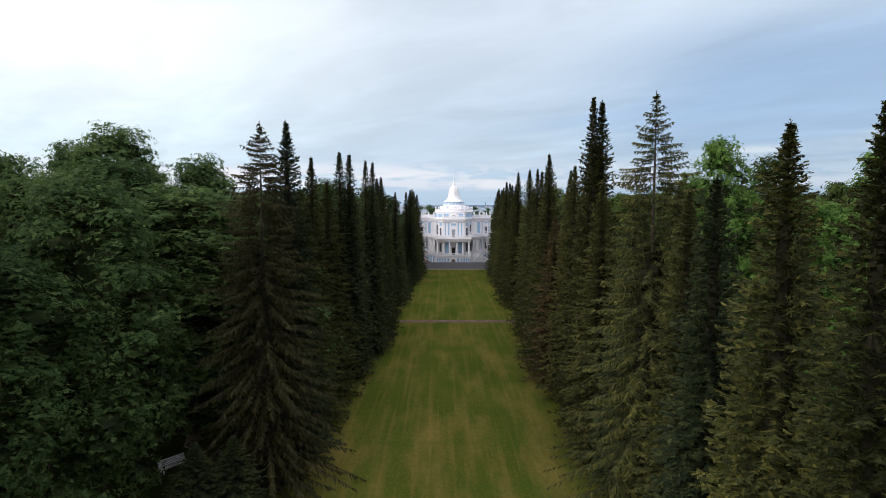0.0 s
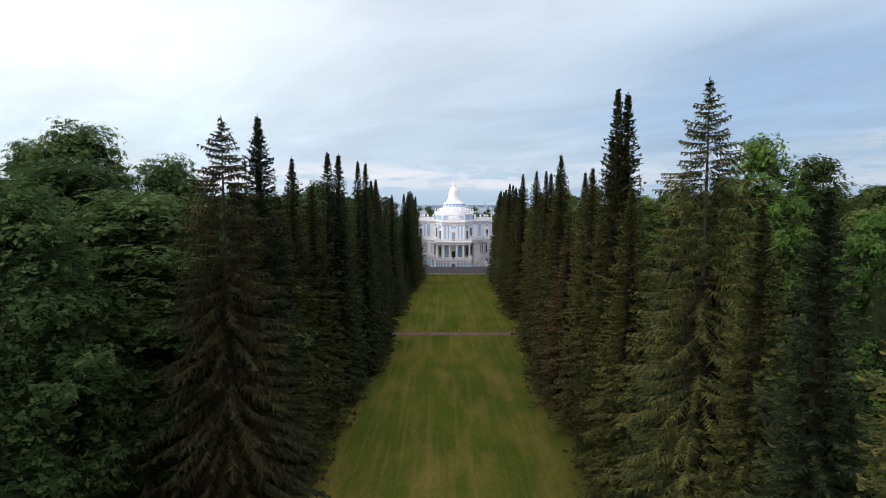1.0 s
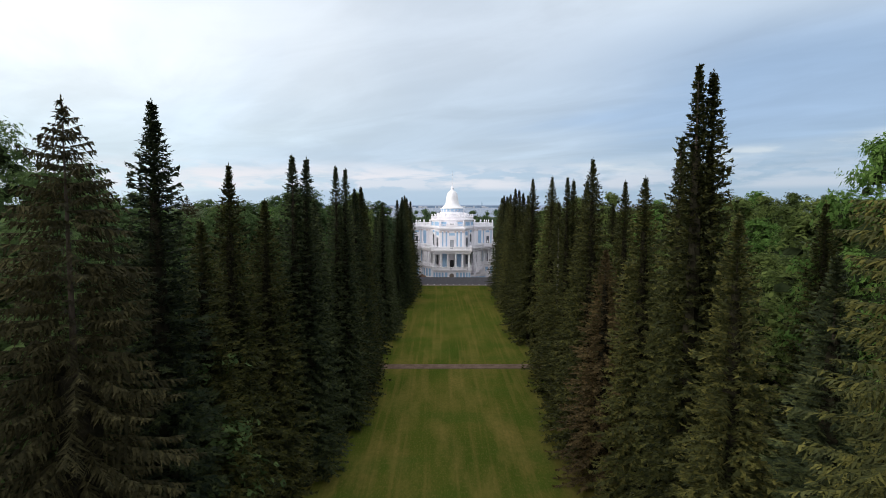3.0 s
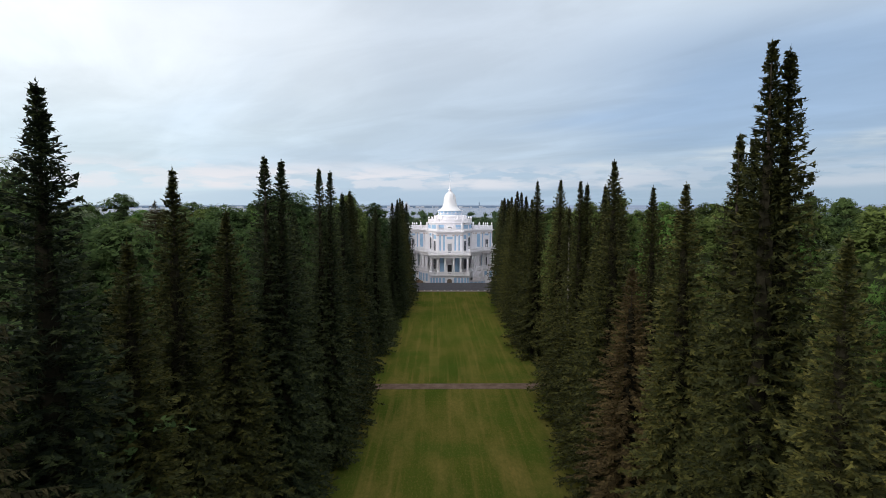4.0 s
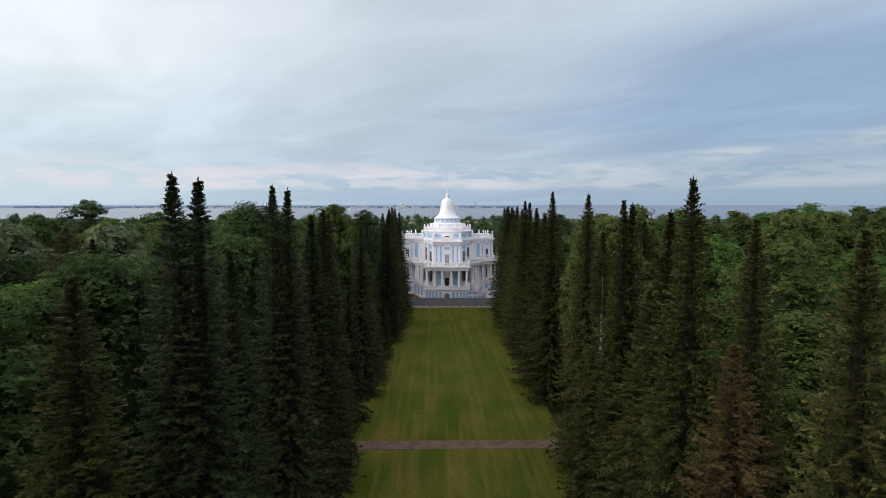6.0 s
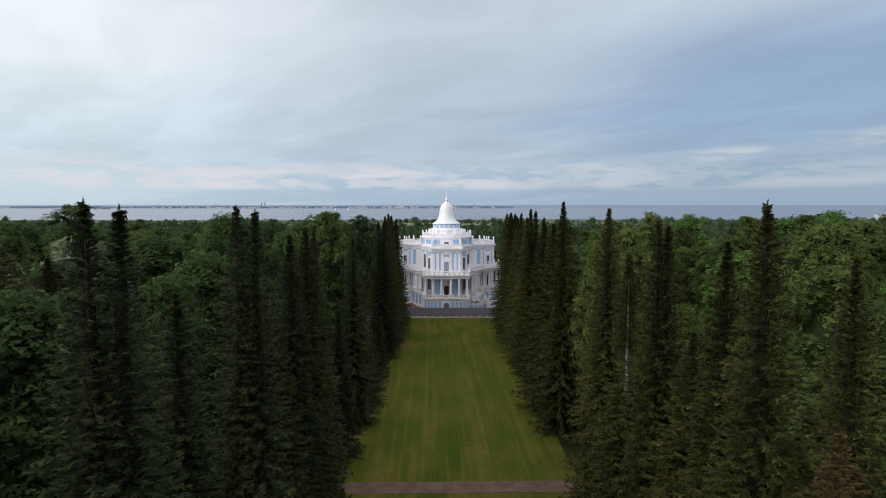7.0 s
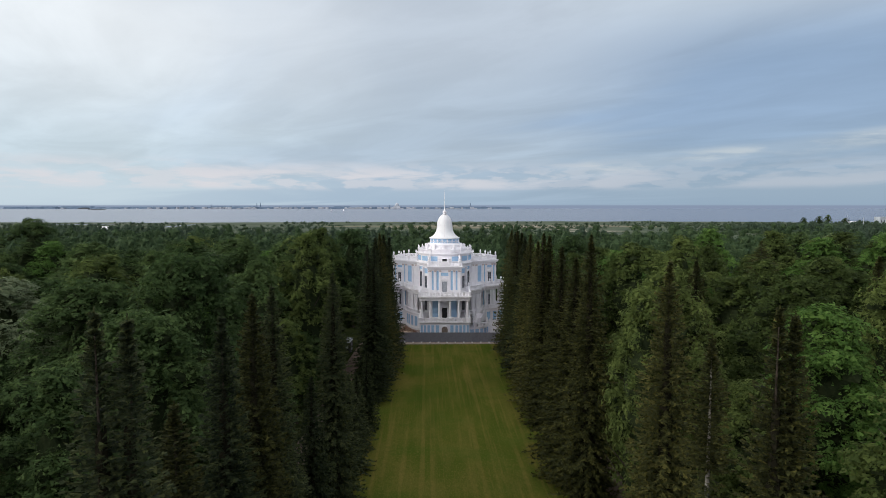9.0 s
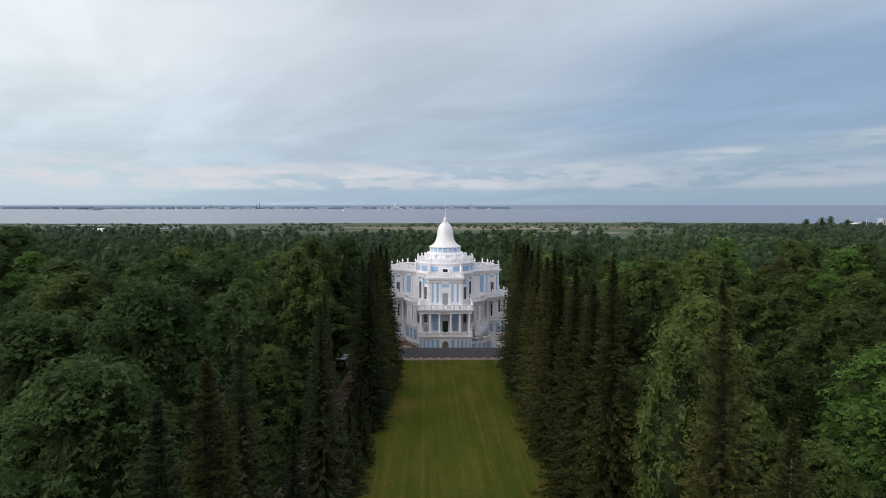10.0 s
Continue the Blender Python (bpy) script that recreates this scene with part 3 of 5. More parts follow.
def build_pavilion():
    Z1, Z2, Z3 = 4.3, 10.55, 17.2
    t_ring = outline(T_BAY, T_FRONT, T_WING, T_ROUND)
    u_ring = outline(BAY, REACH, REACH, ROUND)
    # plinth storey
    part("plinth_wall", wall_ring(Mesher(), outline(T_BAY - 0.25, T_FRONT - 0.25, T_WING - 0.25, T_ROUND - 0.25), 0, Z1 - 0.2, 0.6), WHITE, PAV)
    part("plinth_base", Mesher().prism(outline(T_BAY - 0.05, T_FRONT - 0.05, T_WING - 0.05, T_ROUND - 0.05), 0, 0.5), GREY_WHITE, PAV)
    part("gallery_floor", Mesher().prism(t_ring, Z1 - 0.28, Z1).prism(outline(T_BAY + .12, T_FRONT + .12, T_WING + .12, T_ROUND + .12), Z1 - 0.14, Z1 - 0.04), GREY_WHITE, PAV)
    m, posts = balustrade(outline(T_BAY - 0.2, T_FRONT - 0.2, T_WING - 0.2, T_ROUND - 0.2), Z1, 0.95)
    part("gallery_balustrade", m, WHITE, PAV)
    # walls behind the columns and of the upper storey
    part("lower_wall", wall_ring(Mesher(), u_ring, Z1, Z2 - 0.3, 0.5), WHITE, PAV)
    part("upper_wall", wall_ring(Mesher(), u_ring, Z2, Z3, 0.5), WHITE, PAV)
    # entablature and terrace
    ent = Mesher()
    wall_ring(ent, outline(T_BAY - 0.15, T_FRONT - 0.15, T_WING - 0.15, T_ROUND - 0.15), Z2 - 1.05, Z2 - 0.4, 0.7)
    part("entablature", ent, WHITE, PAV)
    ter = Mesher().prism(t_ring, Z2 - 0.4, Z2 - 0.2)
    ter.prism(outline(T_BAY + 0.25, T_FRONT + 0.25, T_WING + 0.25, T_ROUND + 0.25), Z2 - 0.2, Z2)
    part("terrace", ter, GREY_WHITE, PAV)
    m, posts2 = balustrade(outline(T_BAY - 0.1, T_FRONT - 0.1, T_WING - 0.1, T_ROUND - 0.1), Z2, 1.0)
    part("terrace_balustrade", m, WHITE, PAV)
    vases([p for p in posts2 if p[1] > -9], Z2 + 1.05, 2)
    # columns
    for phi, reach in zip(FRONTS, (T_FRONT, T_WING, T_WING)):
        spots = [(reach - 0.65, k) for k in (-5.55, -3.45, -1.3, 1.3, 3.45, 5.55)]
        back = 11.0 if reach < 17 else 10.6
        a = reach - 0.65 - 1.0
        while a > back - 1.5:
            spots += [(a, -5.55), (a, 5.55), (a - 1.9, -5.55), (a - 1.9, 5.55)]
            a -= 2.9
        for along, across in spots:
            ob = part("column", COL, WHITE, PAV)
            x, y = frame_at(phi, along, across)
            ob.matrix_basis = pose(x, y, Z1 + 0.72, 0, 0, phi)
            ped = part("pedestal", Mesher().box(0, 0, 0.36, 0.95, 0.95, 0.72).box(0, 0, 0.68, 1.05, 1.05, 0.1), WHITE, PAV)
            ped.matrix_basis = pose(x, y, Z1, 0, 0, phi)
        for k in (-1, 0, 1):
            for d in (-2.2, 2.2):
                ang = phi + 60 + k * 11 + d
                ob = part("column", COL, WHITE, PAV)
                ob.matrix_basis = pose(9.95 * math.cos(radians(ang)), 9.95 * math.sin(radians(ang)), Z1 + 0.72)
                ped = part("pedestal", Mesher().box(0, 0, 0.36, 0.95, 0.95, 0.72), WHITE, PAV)
                ped.matrix_basis = pose(9.95 * math.cos(radians(ang)), 9.95 * math.sin(radians(ang)), Z1, 0, 0, ang)
    # upper cornice, roof and attic balustrade
    cor = Mesher()
    for grow, z0, z1 in ((0.12, 16.25, 16.4), (0.18, 16.75, 16.95), (0.42, 16.95, 17.15), (0.55, 17.15, 17.35)):
        cor.prism(outline(BAY + grow, REACH + grow, REACH + grow, ROUND + grow), z0, z1)
    part("cornice", cor, WHITE, PAV)
    # dentils under the cornices
    for grow_b, grow_r, z, tall, pitch, base in ((BAY + 0.3, REACH + 0.3, 16.83, 0.2, 0.62, ROUND + 0.3), (T_BAY + 0.1, T_FRONT + 0.1, Z2 - 0.3, 0.2, 0.7, T_ROUND + 0.1)):
        ring = outline(grow_b, grow_r, grow_r if base < 9 else T_WING + 0.1, base)
        dent = Mesher()
        for (xa, ya), (xb, yb) in zip(ring, ring[1:] + ring[:1]):
            length = math.hypot(xb - xa, yb - ya)
            turn = math.atan2(yb - ya, xb - xa)
            k = max(1, round(length / pitch))
            for j in range(k):
                f = (j + 0.5) / k
                dent.box(xa + (xb - xa) * f, ya + (yb - ya) * f, z, min(0.3, length * 0.5 / k), 0.26, tall, turn)
        tagged(part("dentil_course", dent, WHITE, PAV), kind="stuff")
    part("roof", Mesher().prism(outline(BAY, REACH, REACH, ROUND), 17.34, 17.5), GREY_WHITE, PAV)
    ring = [p for p in outline(BAY - 0.05, REACH - 0.05, REACH - 0.05, ROUND - 0.3)]
    for phi in FRONTS:
        m, posts = balustrade([frame_at(phi, 6.6, -BAY + 0.1), frame_at(phi, REACH - 0.1, -BAY + 0.1), frame_at(phi, REACH - 0.1, BAY - 0.1), frame_at(phi, 6.6, BAY - 0.1)], 17.4, 1.15, posts=2.6, closed=False)
        part("attic_balustrade", m, WHITE, PAV)
        vases(posts, 18.6, 1, 1.05)
    # bays: openings, pilasters and blue panels
    for phi in FRONTS:
        x, y = frame_at(phi, REACH + 0.02, 0)
        opening("door", x, y, Z2 + 0.1, 1.25, 2.95, phi, DOORGREY, label="tall grey double door")
        # near-black panel in place of the shade inside the doorway
        opening("door", x, y, Z1 + 0.05, 1.3, 2.7, phi, DARK, pediment=True, label="doorway closed by a near-black panel for its inner shade")
        x, y = frame_at(phi, REACH + 0.03, 0)
        panel("wall_panel", x, y, 15.0, 1.9, 0.75, phi, BLUE)
        for k in (-1, 1):
            for off, w in ((1.75, 0.52), (2.95, 0.42)):
                x, y = frame_at(phi, REACH + 0.02, k * off)
                panel("wall_panel", x, y, Z2 + 0.9, w, 4.9, phi, BLUE)
            for off in (1.15, 2.35, 3.55):
                x, y = frame_at(phi, REACH + 0.08, k * off)
                panel("pilaster", x, y, Z2, 0.46, 5.75, phi, WHITE, 0.2)
                panel("pilaster_cap", x, y, Z2 + 5.4, 0.62, 0.4, phi, CAPITAL, 0.34)
            x, y = frame_at(phi, REACH + 0.02, k * 2.15)
            panel("wall_panel", x, y, Z1 + 0.4, 1.75, 4.4, phi, BLUE)
            # side walls of the bay
            nrm = phi + 90 * k
            for along, w in ((13.45, 0.42), (10.35, 0.36)):
                x, y = frame_at(phi, along, k * (BAY + 0.02))
                panel("wall_panel", x, y, Z2 + 0.9, w, 4.9, nrm, BLUE)
            x, y = frame_at(phi, 8.75, k * (BAY + 0.02))
            panel("wall_panel", x, y, Z2 + 1.0, 1.15, 4.4, nrm, BLUE)
            x, y = frame_at(phi, 12.0, k * (BAY + 0.02))
            opening("window", x, y, Z2 + 0.9, 1.05, 2.5, nrm, GLASS, label="dark multi-paned window in a white surround")
            panel("wall_panel", x, y, Z2 + 4.75, 1.5, 0.6, nrm, BLUE)
            for along in (13.95, 12.95, 10.85, 9.9, 7.7, 6.6):
                x, y = frame_at(phi, along, k * (BAY + 0.08))
                panel("pilaster", x, y, Z2, 0.44, 5.75, nrm, WHITE, 0.2)
                panel("pilaster_cap", x, y, Z2 + 5.4, 0.6, 0.4, nrm, CAPITAL, 0.34)
            for along in (12.2, 8.8):
                x, y = frame_at(phi, along, k * (BAY + 0.02))
                opening("window", x, y, Z1 + 0.7, 1.15, 3.0, nrm, GLASS, pediment=False, label="tall dark ground gallery window")
            x, y = frame_at(phi, 10.5, k * (BAY + 0.02))
            panel("wall_panel", x, y, Z1 + 0.6, 0.9, 4.0, nrm, BLUE)
    # rotunda between the bays
    for phi in (-30.0, 90.0, 210.0):
        for dx, kind in ((0, "arch"), (-17, "door"), (17, "door")):
            a = phi + dx
            x, y = (ROUND + 0.02) * math.cos(radians(a)), (ROUND + 0.02) * math.sin(radians(a))
            if kind == "arch":
                opening("window", x, y, Z2 + 0.2, 1.5, 3.6, a, GLASS, pediment=False, arch=True, label="arched dark window with white glazing bars")
                panel("wall_panel", x, y, Z2 + 5.0, 1.7, 0.8, a, BLUE)
            else:
                opening("window", x, y, Z2 + 0.2, 0.95, 3.1, a, GLASS, pediment=False, label="dark tall rotunda window")
                panel("wall_panel", x, y, Z2 + 4.0, 1.1, 1.3, a, BLUE)
            opening("window", x, y, Z1 + 0.5, 1.1, 3.2, a, GLASS, pediment=False, label="tall dark ground gallery window")
        for dx in (-25, -9, 9, 25):
            a = phi + dx
            ob = part("column", Mesher().lathe([(0.34, 0), (0.34, 0.2), (0.25, 0.3), (0.22, 5.2), (0.3, 5.4), (0.34, 5.6)], n=12), WHITE, PAV)
            ob.location = ((ROUND + 0.3) * math.cos(radians(a)), (ROUND + 0.3) * math.sin(radians(a)), Z2)
    # plinth panels
    for phi, reach in zip(FRONTS, (T_FRONT, T_WING, T_WING)):
        for k in (-1, 1):
            for off, w in ((1.75, 0.75), (2.9, 0.6), (3.85, 0.6), (4.75, 0.55), (5.55, 0.5)):
                x, y = frame_at(phi, reach - 0.22, k * off)
                panel("wall_panel", x, y, 1.0, w, 2.5, phi, BLUE)
            a = reach - 1.6
            while a > 10:
                x, y = frame_at(phi, a, k * (T_BAY - 0.22))
                panel("wall_panel", x, y, 1.0, 1.1, 2.4, phi + 90 * k, BLUE)
                a -= 2.0
        x, y = frame_at(phi, reach - 0.2, 0)
        opening("gate", x, y, 0.4, 1.45, 2.1, phi, BROWN, pediment=False, arch=True, label="low brown arched cellar gate")
    for phi in (-30.0, 90.0, 210.0):
        for dx in (-14, -5, 5, 14):
            a = phi + dx
            panel("wall_panel", (T_ROUND - 0.2) * math.cos(radians(a)), (T_ROUND - 0.2) * math.sin(radians(a)), 1.0, 0.95, 2.5, a, BLUE)
    # attic drum, ring terrace, lantern drum, bell dome
    part("attic", Mesher().lathe([(7.05, 17.4), (7.05, 19.35), (7.3, 19.45), (7.3, 19.6), (7.55, 19.7), (7.55, 19.9), (0.5, 19.95)], n=72), WHITE, PAV)
    for a in range(0, 360, 24):
        b = a - 90
        if a % 120 == 0:
            x, y = 7.06 * math.cos(radians(b)), 7.06 * math.sin(radians(b))
            ob = part("dormer", Mesher().box(0.1, 0, 0.55, 0.8, 1.9, 1.1), WHITE, PAV)
            ob.matrix_basis = pose(x, y, 17.55, 0, 0, b)
            # dark panel stands for the shaded dormer opening
            part("pane", Mesher().box(0.5, 0, 0.6, 0.06, 1.2, 0.8), DARK, ob)
        else:
            x, y = 7.0 * math.cos(radians(b)), 7.0 * math.sin(radians(b))
            panel("wall_panel", x, y, 17.85, 2.1, 1.25, b, BLUE, 0.2)
    circle = lambda r, n: [(r * math.cos(2 * math.pi * i / n), r * math.sin(2 * math.pi * i / n)) for i in range(n)]
    m, posts = balustrade(circle(7.1, 48), 19.9, 0.95, 0.34, 2.2)
    part("ring_balustrade", m, WHITE, PAV)
    vases(posts, 20.9, 1, 0.85)
    part("lantern_base", Mesher().lathe([(5.2, 19.9), (5.2, 20.9), (5.0, 21.0), (4.75, 21.3), (4.75, 21.9), (4.3, 22.1), (4.15, 22.3), (4.0, 22.35)], n=64), WHITE, PAV, smooth=False)
    for a in range(0, 360, 30):
        ob = part("bracket", Mesher().box(0, 0, 0.6, 0.7, 0.45, 1.2, 0, 0.7), WHITE, PAV)
        ob.matrix_basis = pose(5.1 * math.cos(radians(a)), 5.1 * math.sin(radians(a)), 20.9, 0, 0, a)
    part("lantern_drum", Mesher().lathe([(3.86, 22.3), (3.86, 23.3), (4.0, 23.4), (4.05, 23.55)], n=64), BLUE, PAV, "pale blue lantern drum with white garlands")
    for a in range(0, 360, 20):
        x, y = 3.9 * math.cos(radians(a)), 3.9 * math.sin(radians(a))
        panel("drum_pilaster", x, y, 22.3, 0.26, 1.05, a, WHITE, 0.16)
        g = Mesher()
        for i in range(-3, 4):
            t = radians(a + 10 + i * 1.9)
            g.box(3.9 * math.cos(t), 3.9 * math.sin(t), 22.62 + 0.03 * i * i, 0.12, 0.16, 0.13, t)
        part("garland", g, WHITE, PAV)
    bell = [(4.12, 23.5), (4.2, 23.6), (4.16, 23.72), (3.55, 23.92), (2.92, 24.4), (2.48, 25.0), (2.2, 25.7), (2.06, 26.5), (2.0, 27.2), (1.93, 27.8), (1.72, 28.5), (1.4, 29.1), (1.05, 29.5), (0.72, 29.75), (0.6, 29.85)]
    part("dome", Mesher().lathe(bell, n=48), ROOFWHITE, PAV, "smooth white bell-shaped dome", smooth=True)
    for a in range(0, 360, 45):
        rib = Mesher()
        c, s = math.cos(radians(a)), math.sin(radians(a))
        for (r0, z0), (r1, z1) in zip(bell[3:-1], bell[4:]):
            pts = []
            for r, z in ((r0, z0), (r1, z1)):
                for d, e in ((-0.06, 0.0), (0.0, 0.055), (0.06, 0.0)):
                    pts.append(((r + e) * c - d * s, (r + e) * s + d * c, z))
            rib.add(pts, [(0, 1, 4, 3), (1, 2, 5, 4)])
        part("dome_rib", rib, GREY_WHITE, PAV)
    part("finial", Mesher().lathe([(0.6, 29.85), (0.7, 29.95), (0.4, 30.1), (0.42, 30.3), (0.55, 30.5), (0.45, 30.75), (0.2, 30.95), (0.26, 31.1), (0.1, 31.3)], n=20), WHITE, PAV, smooth=True)
    part("spire", Mesher().lathe([(0.11, 31.2), (0.07, 33.5), (0.025, 36.4)], n=8), ROOFWHITE, PAV)
    # gable over each bay's cornice
    for phi in FRONTS:
        g = Mesher().add([(0.0, -1.7, 0.0), (0.35, -1.7, 0.0), (0.35, 1.7, 0.0), (0.0, 1.7, 0.0), (0.0, -0.9, 0.75), (0.35, -0.9, 0.75), (0.35, 0.9, 0.75), (0.0, 0.9, 0.75), (0.0, 0, 1.25), (0.35, 0, 1.25)],
                         [(1, 2, 6, 9, 5), (0, 1, 5, 4), (2, 3, 7, 6), (4, 5, 9, 8), (6, 7, 8, 9), (3, 0, 4, 8, 7)])
        x, y = frame_at(phi, REACH + 0.02, 0)
        ob = part("gable", g, WHITE, PAV)
        ob.matrix_basis = pose(x, y, 17.36, 0, 0, phi)
    # round landing with stairs between the portico and the wing, half way down from the gallery to the court
    cx, cy, lz = 6.0, -10.6, 2.35
    arc = [(cx + 5.2 * math.cos(radians(a)), cy + 5.2 * math.sin(radians(a))) for a in range(-90, 31, 8)]
    part("stair_landing", Mesher().prism([(cx, cy)] + arc, 0, lz).prism([(cx, cy)] + [(cx + 5.36 * math.cos(radians(a)), cy + 5.36 * math.sin(radians(a))) for a in range(-90, 31, 8)], lz - 0.2, lz), WHITE, PAV)
    m, posts = balustrade(arc[:11], lz, 0.95, 0.36, 2.0, closed=False)
    part("landing_balustrade", m, WHITE, PAV)
    vases([posts[0], posts[-1]], lz + 1.0, 1, 1.0)
    for a in range(-82, -5, 15):
        panel("wall_panel", cx + 5.22 * math.cos(radians(a)), cy + 5.22 * math.sin(radians(a)), 0.45, 0.95, 1.45, a, BLUE)

    def flight(x0, y0, x1, y1, z0, z1, wide):
        """A straight flight with a stepped balustrade on both sides."""
        n = max(3, round(abs(z1 - z0) / 0.17))
        turn = math.atan2(y1 - y0, x1 - x0)
        run = math.hypot(x1 - x0, y1 - y0) / n
        steps = Mesher()
        rails = [Mesher(), Mesher()]
        for i in range(n):
            f = (i + 0.5) / n
            x, y, z = x0 + (x1 - x0) * f, y0 + (y1 - y0) * f, z0 + (z1 - z0) * (i + 1) / n
            steps.box(x, y, z / 2, run + 0.01, wide, z, turn)
            for side, m in zip((-1, 1), rails):
                rx, ry = x - side * math.sin(turn) * (wide / 2 + 0.12), y + side * math.cos(turn) * (wide / 2 + 0.12)
                m.box(rx, ry, (z + 0.2) / 2, run + 0.01, 0.26, z + 0.2, turn)
                m.box(rx, ry, z + 0.5, 0.12, 0.12, 0.62, turn, 0.7)
                m.box(rx, ry, z + 0.88, run + 0.03, 0.26, 0.14, turn)
                if i in (0, n - 1):
                    m.box(rx, ry, z + 0.55, 0.44, 0.44, 1.1, turn)
                    m.box(rx, ry, z + 1.15, 0.54, 0.54, 0.1, turn)
        part("stair_flight", steps, GREY_WHITE, PAV)
        for m in rails:
            part("stair_rail", m, WHITE, PAV)

    flight(8.1, -10.0, 9.6, -6.6, lz, Z1, 1.9)
    flight(11.0, -11.0, 13.9, -12.4, lz, 0.2, 2.0)


build_pavilion()


# ---- fence before the pavilion ----
def build_fence():
    fence = tagged(new("fence"), "grey sheet-metal site fence before the pavilion", "fence")
    fence.matrix_world = pose(-0.05, 201.8, 0, 0, 0, -1.58)
    sheet = Mesher()
    n = 12
    for i in range(n):          # ribbed sheet
        x0 = -1.0 + 2.0 * i / n
        sheet.box(x0 + 1.0 / n, -0.02 if i % 2 else 0.01, 1.2, 2.0 / n, 0.05, 2.3)
    me = sheet.mesh("sheet")
    me.materials.append(FENCE)
    foot = Mesher().box(0, 0.15, 0.08, 0.36, 0.6, 0.16, 0, 0.9)
    fm = foot.mesh("foot")
    fm.materials.append(GREY_WHITE)
    for i in range(18):
        x = -17 + 2.0 * i
        ob = part("sheet", me, FENCE, fence)
        ob.location = (x, 0, 0)
        post = part("post", Mesher().box(0, 0.07, 1.2, 0.07, 0.07, 2.4), FENCE, fence)
        post.location = (x - 1.0, 0, 0)
        f = part("foot", fm, GREY_WHITE, fence)
        f.location = (x - 1.0, -0.2, 0)
    part("rail", Mesher().box(-1, 0.06, 0.3, 36, 0.05, 0.06).box(-1, 0.06, 2.1, 36, 0.05, 0.06), FENCE, fence)


build_fence()

# ---- trees ----


